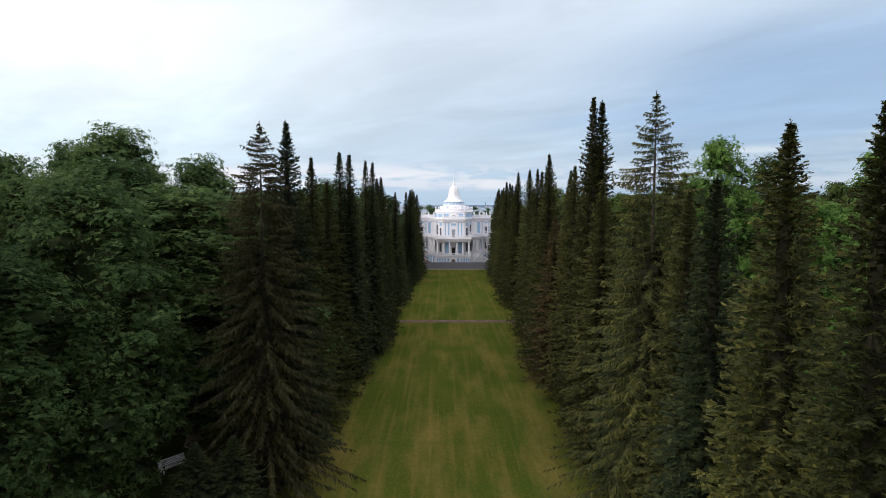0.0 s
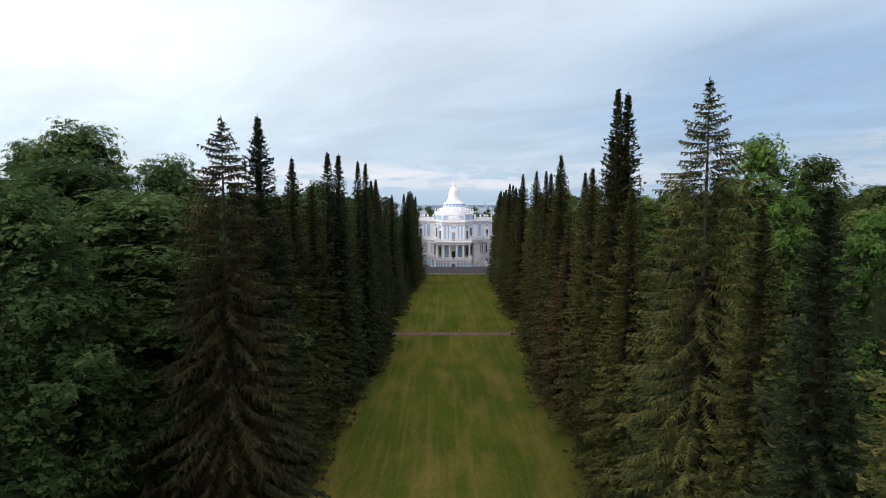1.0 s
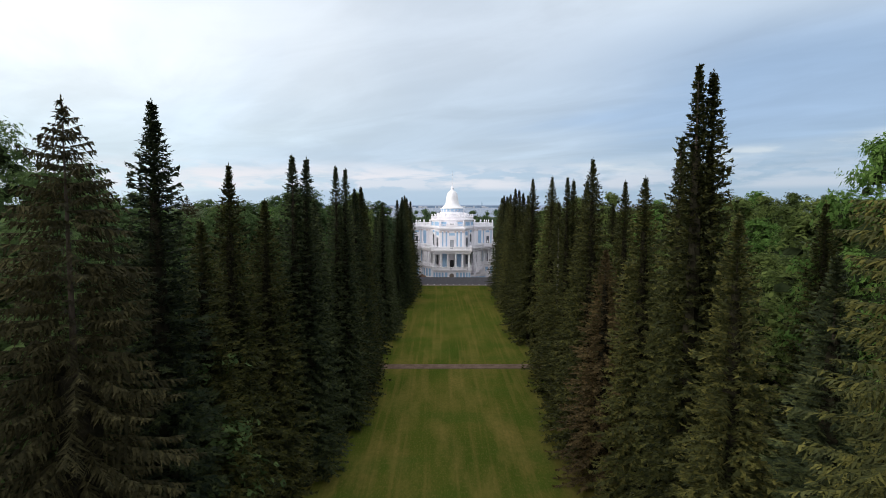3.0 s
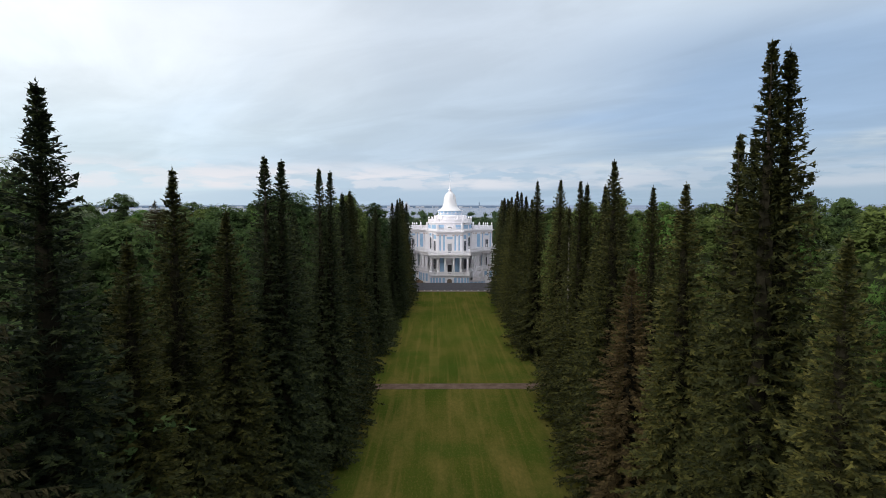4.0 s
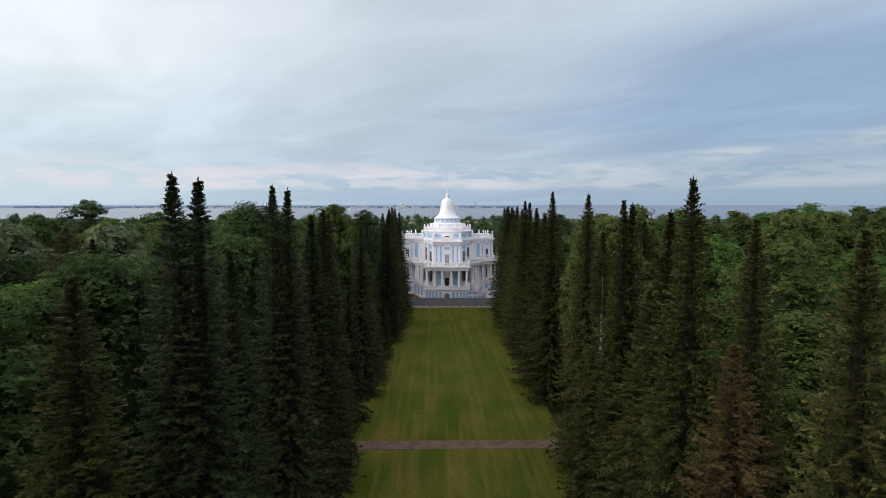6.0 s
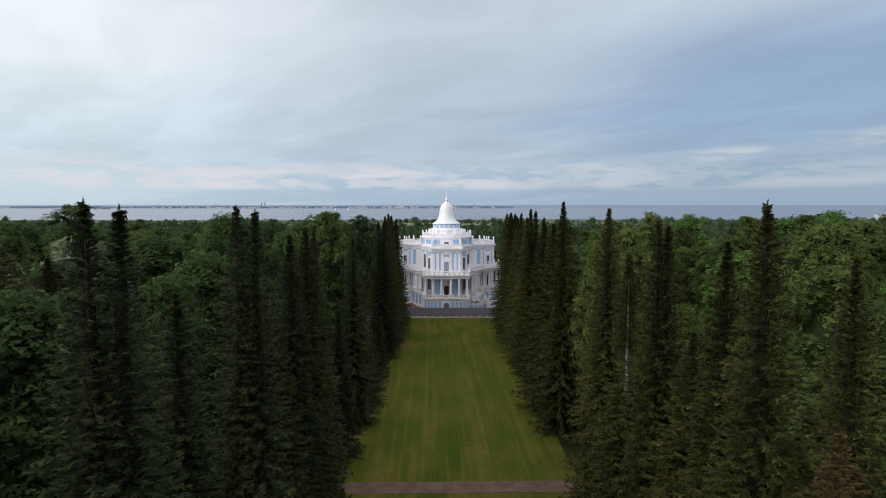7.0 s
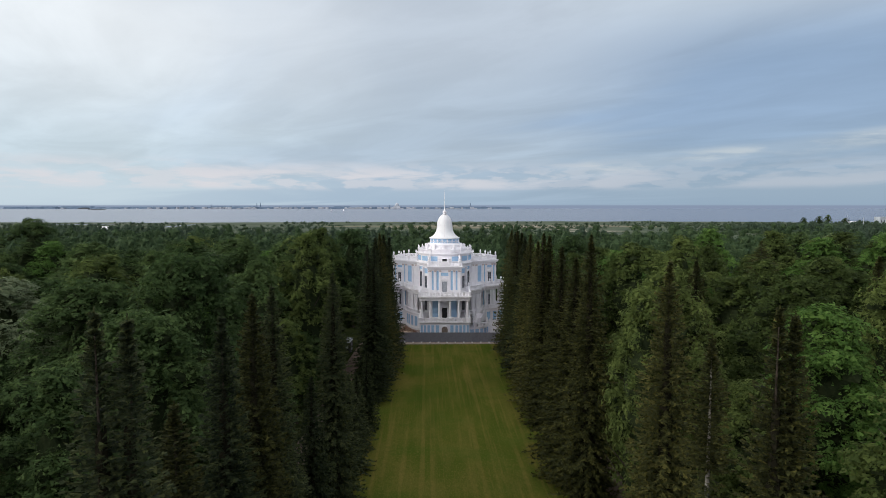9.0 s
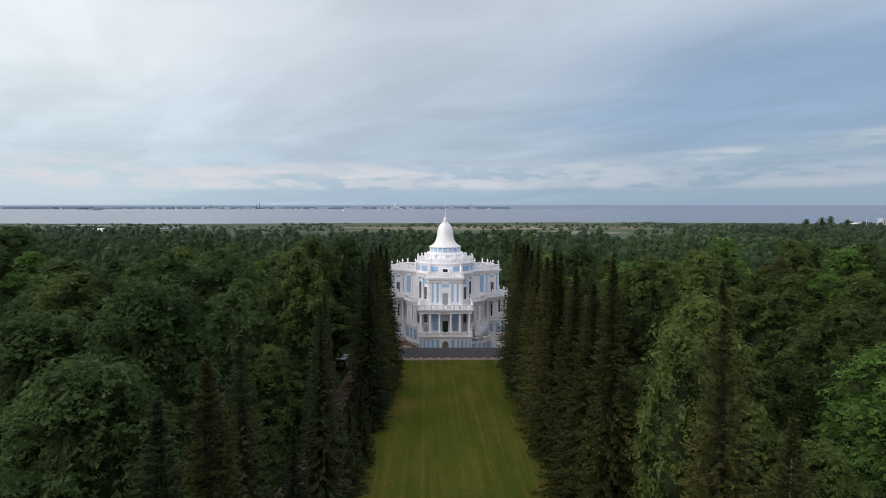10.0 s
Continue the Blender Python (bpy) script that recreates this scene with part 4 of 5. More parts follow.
def spruce_tris(height, radius, seed, sparse_top=0.0, droop=0.0, whorl=0.30, per=9, shape=0.74, tops=1, ragged=0.2, gap=None, coarse=1.0, apart=0.5):
    """Needle twigs of a spruce as loose triangles, with a flag for the young tips: whorls of boughs, each a tapering spray of side twigs."""
    rng = np.random.default_rng(seed)
    out, tip = [], []
    leaders = [(0.0, 0.0, height, 1.0)]
    if tops == 2:
        leaders = [(-apart, 0.1, height, 0.80), (apart, -0.12, height * 0.992, 0.80)]

    def twig(px, py, pz, ax, ay, az, half, qx, qy, qz, flag):
        """A slender pointed twig that stands on a length of its bough."""
        out.append((px - ax * half, py - ay * half, pz - az * half, px + ax * half, py + ay * half, pz + az * half, qx, qy, qz))
        tip.append(flag)

    def bough(lx, ly, z0, a, L, lift, sag, f):
        ca, sa = math.cos(a), math.sin(a)
        start = 0.22 if L > 1.3 else 0.08
        pitch = (0.17 + 0.025 * L) * coarse
        k = max(3, int(round(L * (1 - start) / pitch)))
        for j in range(k + 1):
            s = min(1.0, start + (1 - start) * (j + rng.uniform(-0.25, 0.25)) / k)
            r = L * s
            up = 0.22 * max(0.0, s - 0.55) ** 1.5 * L * (1 - droop)
            px, py, pz = lx + ca * r, ly + sa * r, z0 + lift * r - sag * r * r + up
            slope = lift - 2 * sag * r
            spread = (0.16 + 0.20 * min(L, 2.4) * min(1.0, 3.2 * (s - start) + 0.35) * (1.0 - s) ** 0.6) * rng.uniform(0.7, 1.25)
            half = pitch * (0.75 if droop == 0 else 0.62)
            young = s > 0.5
            for side in (-1, 1):
                b = a + side * rng.uniform(0.65, 1.15)
                w = spread * rng.uniform(0.8, 1.25)
                hang = rng.uniform(-0.25, 0.55) + droop * rng.uniform(1.0, 4.0)
                twig(px, py, pz, ca, sa, slope, half, px + math.cos(b) * w, py + math.sin(b) * w, pz + slope * w * 0.5 - hang * w, young and rng.random() < 0.5)
            if j % 2 == 0:
                w = spread * rng.uniform(0.5, 0.9) + 0.06
                down = 0.75 + droop * 3.0
                twig(px, py, pz, ca, sa, slope, half, px + ca * w * 0.5 + rng.uniform(-0.08, 0.08), py + sa * w * 0.5 + rng.uniform(-0.08, 0.08), pz - w * down, young and rng.random() < 0.2 + droop)
            if j % 3 == 1 and not droop:
                w = 0.16 + 0.05 * L
                twig(px, py, pz, ca, sa, slope, half * 0.8, px + ca * w * 0.8 + rng.uniform(-0.08, 0.08), py + sa * w * 0.8 + rng.uniform(-0.08, 0.08), pz + w * 0.7, True)
        r = L
        pz = z0 + lift * r - sag * r * r + 0.22 * 0.45 ** 1.5 * L * (1 - droop)
        for side in (-0.35, 0.0, 0.35):
            b = a + side
            w = 0.26 if side else 0.34
            twig(lx + ca * (r - 0.12), ly + sa * (r - 0.12), pz, -sa, ca, 0.0, 0.06, lx + ca * (r - 0.12) + math.cos(b) * w, ly + sa * (r - 0.12) + math.sin(b) * w, pz + 0.06 - droop * 0.5, True)

    for lx, ly, lh, lw in leaders:
        z = 0.4
        while z < lh - 0.12:
            f = z / lh
            open_top = sparse_top and f > 1 - sparse_top
            reach = radius * lw * min(1.0, (1 - f) / 0.9) ** shape * (0.97 + 0.06 * math.sin(z * 1.1 + seed)) + 0.08
            reach *= min(1.0, 0.40 + 0.60 * (lh - z) / 2.6)
            if f < 0.08:
                reach *= 0.75 + 3.1 * f
            n = max(5, int(round(per * (0.55 + 0.45 * min(1, reach / 1.6)))))
            if open_top:
                reach *= 1.25
            if gap and gap[0] < f < gap[1]:
                n = 2
                reach *= 0.7
            turn0 = rng.uniform(0, 6.28)
            tier = rng.uniform(0.94, 1.06)
            for i in range(n):
                a = turn0 + 6.283 * (i + rng.uniform(-0.3, 0.3)) / n
                L = reach * tier * rng.uniform(1 - ragged * 1.5, 1 + ragged)
                lift = 0.55 * f ** 3 - 0.30 * (1 - f) - droop * (0.75 - 0.55 * f) + rng.uniform(-0.15, 0.15) - (0.22 if open_top else 0.0)
                bough(lx, ly, z + rng.uniform(-0.5, 0.5) * whorl * 0.8, a, L, lift, 0.02 + droop * 0.03, f)
            z += whorl * rng.uniform(0.85, 1.15) * (0.55 + 0.62 * (1 - f)) * (1.2 if open_top else 1.0)
        for i in range(12):
            a = 2.4 * i
            h = lh - 0.75 + 0.07 * i
            w = 0.24 - 0.016 * i
            twig(lx, ly, h, -math.sin(a), math.cos(a), 0.0, 0.05, lx + w * math.cos(a), ly + w * math.sin(a), h + 0.17, i % 2 == 0)
        for ax, ay in ((1, 0), (0, 1)):
            twig(lx, ly, lh - 0.5, ax, ay, 0.0, 0.05, lx, ly, lh + 0.28, True)
    return np.array(out), np.array(tip, dtype=np.int32)


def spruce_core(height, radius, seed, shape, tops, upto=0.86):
    """Dense inner mass of dead twigs that closes the view through the crown, its near-black standing for inner shade.
    """
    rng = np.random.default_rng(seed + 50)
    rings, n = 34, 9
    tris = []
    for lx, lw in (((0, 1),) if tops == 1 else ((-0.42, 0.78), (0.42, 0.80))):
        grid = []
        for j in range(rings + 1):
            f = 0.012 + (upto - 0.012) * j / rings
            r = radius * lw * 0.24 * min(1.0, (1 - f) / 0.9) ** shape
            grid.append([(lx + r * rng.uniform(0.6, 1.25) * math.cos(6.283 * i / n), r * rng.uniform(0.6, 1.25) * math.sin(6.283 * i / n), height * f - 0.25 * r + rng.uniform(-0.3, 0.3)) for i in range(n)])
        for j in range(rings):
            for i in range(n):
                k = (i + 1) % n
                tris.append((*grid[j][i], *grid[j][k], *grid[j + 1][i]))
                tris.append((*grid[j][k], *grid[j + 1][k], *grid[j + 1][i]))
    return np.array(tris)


def trunk_mesh(height, r, seed, bare=0.0, tops=1):
    rng = random.Random(seed)
    m = Mesher()
    for lx in ((0,) if tops == 1 else (-0.48, 0.5)):
        zs = [0, height * 0.02, height * 0.3, height * 0.6, height * 0.98]
        m.tube([(lx * min(1, z / height * 3), 0, z - 0.2) for z in zs], [r * 1.35, r, r * 0.7, r * 0.36, 0.02], 8)
    return m.mesh("trunk")


def make_spruce(label, needles, height, radius, seed, bark=None, **kw):
    tree = tagged(new("spruce"), label, "spruce tree")
    shape, tops = kw.get("shape", 0.74), kw.get("tops", 1)
    tufts, flags = spruce_tris(height, radius, seed, **kw)
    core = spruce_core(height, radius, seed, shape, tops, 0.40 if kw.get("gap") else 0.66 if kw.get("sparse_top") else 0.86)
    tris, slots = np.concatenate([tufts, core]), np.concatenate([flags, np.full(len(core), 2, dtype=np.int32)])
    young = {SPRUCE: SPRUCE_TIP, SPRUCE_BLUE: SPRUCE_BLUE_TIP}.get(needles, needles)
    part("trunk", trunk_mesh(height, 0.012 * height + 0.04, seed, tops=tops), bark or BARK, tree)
    part("crown", soup("crown", tris, slots, (needles, young, SHADED_DEAD_TWIGS)), needles, tree)
    return tree


def set_tree(tree, x, y, turn, s, sz=None):
    tree.matrix_world = pose(x, y, 0, 0, 0, turn) @ Matrix.Diagonal((s, s, sz or s, 1))


def copy_tree(proto, x, y, turn, s, sz):
    ob = copy_thing(proto, pose(x, y, 0, 0, 0, turn))
    ob.scale = (s, s, sz)
    return ob


def build_rows():
    H = 28.0
    kinds = {
        "a": make_spruce("tall dark spruce of the row beside the lawn", SPRUCE, H, 3.5, 11, shape=0.80),
        "b": make_spruce("slender dark green spruce in the row beside the lawn", SPRUCE_BLUE, H, 3.3, 12, shape=0.78),
        "c": make_spruce("tall olive-tinged spruce in the row beside the lawn", SPRUCE, H, 3.6, 13, shape=0.84, ragged=0.24),
        "t": make_spruce("tall spruce with twin leaders beside the lawn", SPRUCE, H, 3.6, 14, shape=0.78, tops=2, per=7, apart=0.33),
        "u": make_spruce("dense twin-topped dark spruce beside the lawn", SPRUCE_BLUE, H, 3.5, 15, shape=0.78, tops=2, per=7),
        "o": make_spruce("large old spruce with drooping boughs and an open top", SPRUCE_OLD, H, 5.4, 16, shape=0.78, droop=0.20, sparse_top=0.22, per=10, whorl=0.46, ragged=0.3, coarse=0.55),
        "p": make_spruce("large olive-green old spruce with layered boughs and a pointed top", SPRUCE, H, 5.2, 20, shape=0.78, droop=0.13, sparse_top=0.24, per=10, whorl=0.46, ragged=0.3, coarse=0.55),
        "d": make_spruce("dying spruce with rusty brown needles in the row", SPRUCE_BROWN, H, 4.0, 17, shape=0.8, ragged=0.3, per=7, whorl=0.36),
        "s": make_spruce("spruce with a bare grey stretch of trunk below its crown", SPRUCE, H, 3.1, 19, bark=PALE_BARK, shape=0.8, gap=(0.58, 0.70)),
        "y": make_spruce("young dark spruce filling a gap in the row", SPRUCE_BLUE, 14.0, 2.6, 18, shape=0.85, whorl=0.28),
    }
    for k, t in kinds.items():
        t["proto"] = k
    used = set()
    rng = random.Random(3)

    def place(kind, x, y, h, wide=1.0):
        base = 14.0 if kind == "y" else H
        s, sz, turn = wide * rng.uniform(0.98, 1.12) * (1.08 if kind in "tu" else 1.0), h / base, rng.uniform(-30, 30) if kind in "tu" else rng.uniform(0, 360)
        if kind not in used:
            used.add(kind)
            set_tree(kinds[kind], x, y, turn, s, sz)
            tagged(kinds[kind], group="spruces along the lawn")
        else:
            copy_tree(kinds[kind], x, y, turn, s, sz)

    # east row mostly in lighter needles, its sunlight put into the choice of kinds
    east = [("c", 9.6, 11.5, 25.0, 1.0), ("c", 8.9, 16.9, 25.6, 1.0), ("a", 9.0, 21.8, 25.6, 1.05), ("b", 8.8, 27.0, 23.8, 1.0), ("c", 10.4, 33.8, 23.3, 1.0),
            ("p", 10.4, 39.5, 30.0, 1.0), ("b", 11.0, 45.0, 23.0, 1.0), ("a", 9.8, 50.1, 24.5, 0.95), ("t", 10.9, 56.4, 32.7, 1.05), ("t", 11.6, 60.2, 29.1, 0.95),
            ("a", 10.9, 65.7, 26.9, 1.0), ("d", 10.1, 72.6, 21.1, 0.95), ("c", 12.6, 75.6, 27.0, 0.9), ("a", 10.2, 77.8, 29.2, 0.95), ("c", 10.8, 82.2, 27.3, 0.95),
            ("c", 11.4, 87.0, 21.5, 1.1), ("t", 11.2, 91.5, 28.0, 0.9), ("s", 11.2, 98.0, 25.3, 1.0), ("a", 11.6, 104.8, 28.8, 0.95),
            ("c", 12.2, 125.5, 29.5, 0.95), ("a", 12.5, 132.5, 26.5, 1.0), ("c", 12.6, 140.0, 27.2, 0.95), ("t", 12.8, 150.5, 28.3, 0.95),
            ("c", 13.0, 158.0, 26.8, 1.0), ("a", 13.2, 166.0, 27.4, 1.0), ("b", 13.5, 173.5, 26.6, 1.0), ("t", 13.7, 181.0, 27.3, 0.95), ("b", 14.0, 189.0, 26.8, 1.0), ("a", 14.2, 195.5, 26.9, 0.95)]
    west = [("o", -17.9, 44.4, 28.7, 1.0), ("b", -17.4, 50.0, 29.6, 1.1), ("a", -17.6, 55.5, 24.0, 1.0), ("c", -17.6, 60.0, 27.4, 1.0), ("a", -17.3, 66.4, 25.2, 1.0), ("u", -16.7, 74.8, 29.2, 1.14),
            ("b", -16.6, 80.5, 25.0, 1.0), ("u", -15.0, 86.2, 29.0, 0.95), ("a", -15.4, 91.5, 24.0, 1.0), ("b", -15.0, 96.3, 26.9, 0.95), ("a", -14.8, 100.8, 27.3, 0.95), ("c", -15.8, 104.0, 26.0, 0.9),
            ("b", -15.6, 108.0, 26.8, 0.9), ("y", -15.2, 119.1, 16.8, 1.0), ("y", -16.4, 115.5, 13.5, 1.0), ("b", -14.7, 128.5, 25.3, 0.95), ("y", -14.2, 136.0, 12.0, 0.95), ("y", -14.0, 142.0, 10.5, 0.9),
            ("y", -13.4, 149.0, 11.5, 0.75), ("u", -13.9, 161.5, 26.0, 0.95), ("b", -13.7, 168.5, 26.8, 1.0), ("a", -13.5, 175.0, 27.2, 0.95), ("b", -13.3, 181.0, 26.7, 1.0), ("u", -13.2, 187.5, 26.0, 0.9), ("b", -13.6, 194.5, 19.0, 0.95)]
    for kind, x, y, h, wide in east + west:
        place(kind, x, y, h, wide * (0.97 if x < 0 and 78 < y < 115 else 1.14 if y > 120 and (x > 0 or y > 172) else 1.0))
    for x, y, h, k in ((32.2, 144.6, 25.0, "c"), (62, 150, 25.0, "c"), (-36, 96, 26.0, "o"), (66, 187, 25, "p"), (-18.5, 152, 22.6, "b"), (20.5, 60, 25, "c"), (-20.8, 38.0, 6.4, "y"), (-18.4, 38.6, 6.6, "y"), (-42, 110, 24, "c")):
        place(k, x, y, h, 0.66 if k == "b" else 1.2 if k in "cop" and y > 90 else 1.0)


build_rows()


def crown_tris(height, width, seed, blobs, leaves, size, low=0.28, shape="round", droop=0.0):
    """Leaf sprays over a lumpy crown: boughs carry several twig ends each, and every twig end a dome of small leaf blades."""
    rng = np.random.default_rng(seed)
    tris, cores = [], []
    base = height * low
    span = height - base
    lump = rng.uniform(0, 6.283, 4)
    centres = []
    turn = rng.uniform(0, 6.283)
    for i in range(blobs):
        f = ((i + 0.5) / blobs) ** 0.80
        env = {"round": math.sin(math.pi * (0.14 + 0.82 * f)) ** 0.6, "tall": math.sin(math.pi * (0.12 + 0.84 * f)) ** 0.8, "top": min(1, 1.5 * (0.10 + f)) * math.sqrt(max(0.0, 1.03 - f ** 2.4))}[shape]
        a = turn + 2.39996 * i + rng.uniform(-0.4, 0.4)
        uneven = 1 + 0.17 * math.sin(2 * a + lump[0] + 2.0 * f) + 0.13 * math.sin(3 * a + lump[1] - 3.0 * f) + 0.08 * math.sin(9 * f + lump[2])
        br = width * rng.uniform(0.075, 0.145)
        rr = max(0.0, width / 2 * env * uneven - br * 0.7) * rng.uniform(0.72, 1.06)
        z = min(base + span * (0.03 + 0.93 * f) + rng.uniform(-0.05, 0.05) * span, height - br * rng.uniform(0.7, 1.3))
        centres.append((np.array([rr * math.cos(a), rr * math.sin(a), z]), br))
    each = max(12, int(leaves * 0.62) // len(centres))
    ico = np.array([(0, 0, 1), (0.894, 0, 0.447), (0.276, 0.851, 0.447), (-0.724, 0.526, 0.447), (-0.724, -0.526, 0.447), (0.276, -0.851, 0.447),
                    (0.724, 0.526, -0.447), (-0.276, 0.851, -0.447), (-0.894, 0, -0.447), (-0.276, -0.851, -0.447), (0.724, -0.526, -0.447), (0, 0, -1)])
    faces = np.array([(0, 1, 2), (0, 2, 3), (0, 3, 4), (0, 4, 5), (0, 5, 1), (1, 6, 2), (2, 7, 3), (3, 8, 4), (4, 9, 5), (5, 10, 1), (2, 6, 7), (3, 7, 8), (4, 8, 9), (5, 9, 10), (1, 10, 6)])
    for c, br in centres:
        core = ico * br * rng.uniform(0.35, 0.6, (12, 1)) * (1, 1, 0.8) + c - np.array([0, 0, 0.12 * br])
        cores.append(core[faces].reshape(-1, 9))
        out = np.array([c[0], c[1], (c[2] - base - 0.35 * span) * 0.8])
        out /= np.linalg.norm(out) + 1e-6
        out = out * 0.75 + np.array([0, 0, 0.55])
        ends = 7
        lobe = rng.normal(size=(ends, 3)) + out * 1.3
        lobe /= np.linalg.norm(lobe, axis=1, keepdims=True)
        which = rng.integers(0, ends, each)
        d = rng.normal(size=(each, 3)) + lobe[which] * 0.9 + (0, 0, 0.35)
        d /= np.linalg.norm(d, axis=1, keepdims=True)
        p = c + lobe[which] * br * 0.8 + d * br * rng.uniform(0.2, 0.9, (each, 1)) * (1.2, 1.2, 0.75)
        p[:, 2] -= droop * rng.uniform(0, 1, each) ** 2 * br * 1.3
        nrm = d + lobe[which] * 0.5 + (0, 0, 0.35) + rng.normal(scale=0.36, size=(each, 3))
        nrm /= np.linalg.norm(nrm, axis=1, keepdims=True)
        u = np.cross(nrm, rng.normal(size=(each, 3)))
        u /= np.linalg.norm(u, axis=1, keepdims=True)
        w = np.cross(nrm, u)
        sz = size * rng.uniform(0.65, 1.3, (each, 1))
        tris.append(np.concatenate([p - u * sz, p + u * sz * 0.45 + w * sz * 0.75, p + u * sz * 0.6 - w * sz * 0.7 - nrm * sz * 0.2], 1))
    k = leaves - each * len(centres)          # loose twigs between the boughs
    pick = rng.integers(0, len(centres), (k, 2))
    where = np.array([c for c, _ in centres])
    mixed = rng.uniform(0, 1, (k, 1))
    p = where[pick[:, 0]]
    near = where[np.argsort(((where[:, None] - where[None]) ** 2).sum(2), axis=1)[:, 1:6]]
    q = near[pick[:, 0], rng.integers(0, 5, k)]
    p = p * mixed + q * (1 - mixed) + rng.normal(scale=width * 0.045, size=(k, 3))
    d = np.stack([p[:, 0], p[:, 1], (p[:, 2] - base - 0.35 * span) * 0.8], 1)
    d /= np.linalg.norm(d, axis=1, keepdims=True) + 1e-6
    p += d * width * 0.03
    nrm = d * 0.8 + (0, 0, 0.55) + rng.normal(scale=0.4, size=(k, 3))
    nrm /= np.linalg.norm(nrm, axis=1, keepdims=True)
    u = np.cross(nrm, rng.normal(size=(k, 3)))
    u /= np.linalg.norm(u, axis=1, keepdims=True)
    w = np.cross(nrm, u)
    sz = size * rng.uniform(0.65, 1.3, (k, 1))
    tris.append(np.concatenate([p - u * sz, p + u * sz * 0.45 + w * sz * 0.75, p + u * sz * 0.6 - w * sz * 0.7 - nrm * sz * 0.2], 1))
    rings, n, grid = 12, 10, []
    for j in range(rings + 1):          # twigs and limbs that close the middle of the crown, painted in its shade
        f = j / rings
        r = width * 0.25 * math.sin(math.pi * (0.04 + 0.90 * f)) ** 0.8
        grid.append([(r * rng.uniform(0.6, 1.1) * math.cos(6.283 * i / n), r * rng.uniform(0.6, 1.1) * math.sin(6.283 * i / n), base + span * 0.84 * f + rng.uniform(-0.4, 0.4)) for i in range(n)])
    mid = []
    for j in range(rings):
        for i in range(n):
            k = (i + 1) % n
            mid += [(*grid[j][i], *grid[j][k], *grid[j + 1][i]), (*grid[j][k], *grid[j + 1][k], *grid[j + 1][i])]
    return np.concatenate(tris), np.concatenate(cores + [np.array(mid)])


def make_broadleaf(label, leaf, height, width, seed, blobs, leaves, size, **kw):
    tree = tagged(new("broadleaf_tree"), label, "tree")
    rng = random.Random(seed)
    m = Mesher()
    r = 0.013 * height + 0.06
    zs = [0, 0.04, 0.2, 0.45, 0.75]
    m.tube([(rng.uniform(-0.15, 0.15) * z * 4, rng.uniform(-0.15, 0.15) * z * 4, height * z - 0.2) for z in zs], [r * 1.5, r, r * 0.85, r * 0.6, r * 0.2], 8)
    for i in range(9):          # limbs
        z = height * rng.uniform(0.22, 0.6)
        a = rng.uniform(0, 6.28)
        L = width * rng.uniform(0.25, 0.42)
        m.tube([(0, 0, z), (math.cos(a) * L * 0.5, math.sin(a) * L * 0.5, z + L * 0.45), (math.cos(a) * L, math.sin(a) * L, z + L * 0.95)], [r * 0.45, r * 0.3, 0.03], 5)
    part("trunk", m, BARK, tree)
    # the cores carry the crown's inner shade as a dark colour
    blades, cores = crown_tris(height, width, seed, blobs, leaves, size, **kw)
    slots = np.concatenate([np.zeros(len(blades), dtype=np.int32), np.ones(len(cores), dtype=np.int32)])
    part("crown", soup("crown", np.concatenate([blades, cores]), slots, (leaf, SHADED_TWIGS)), leaf, tree)
    return tree


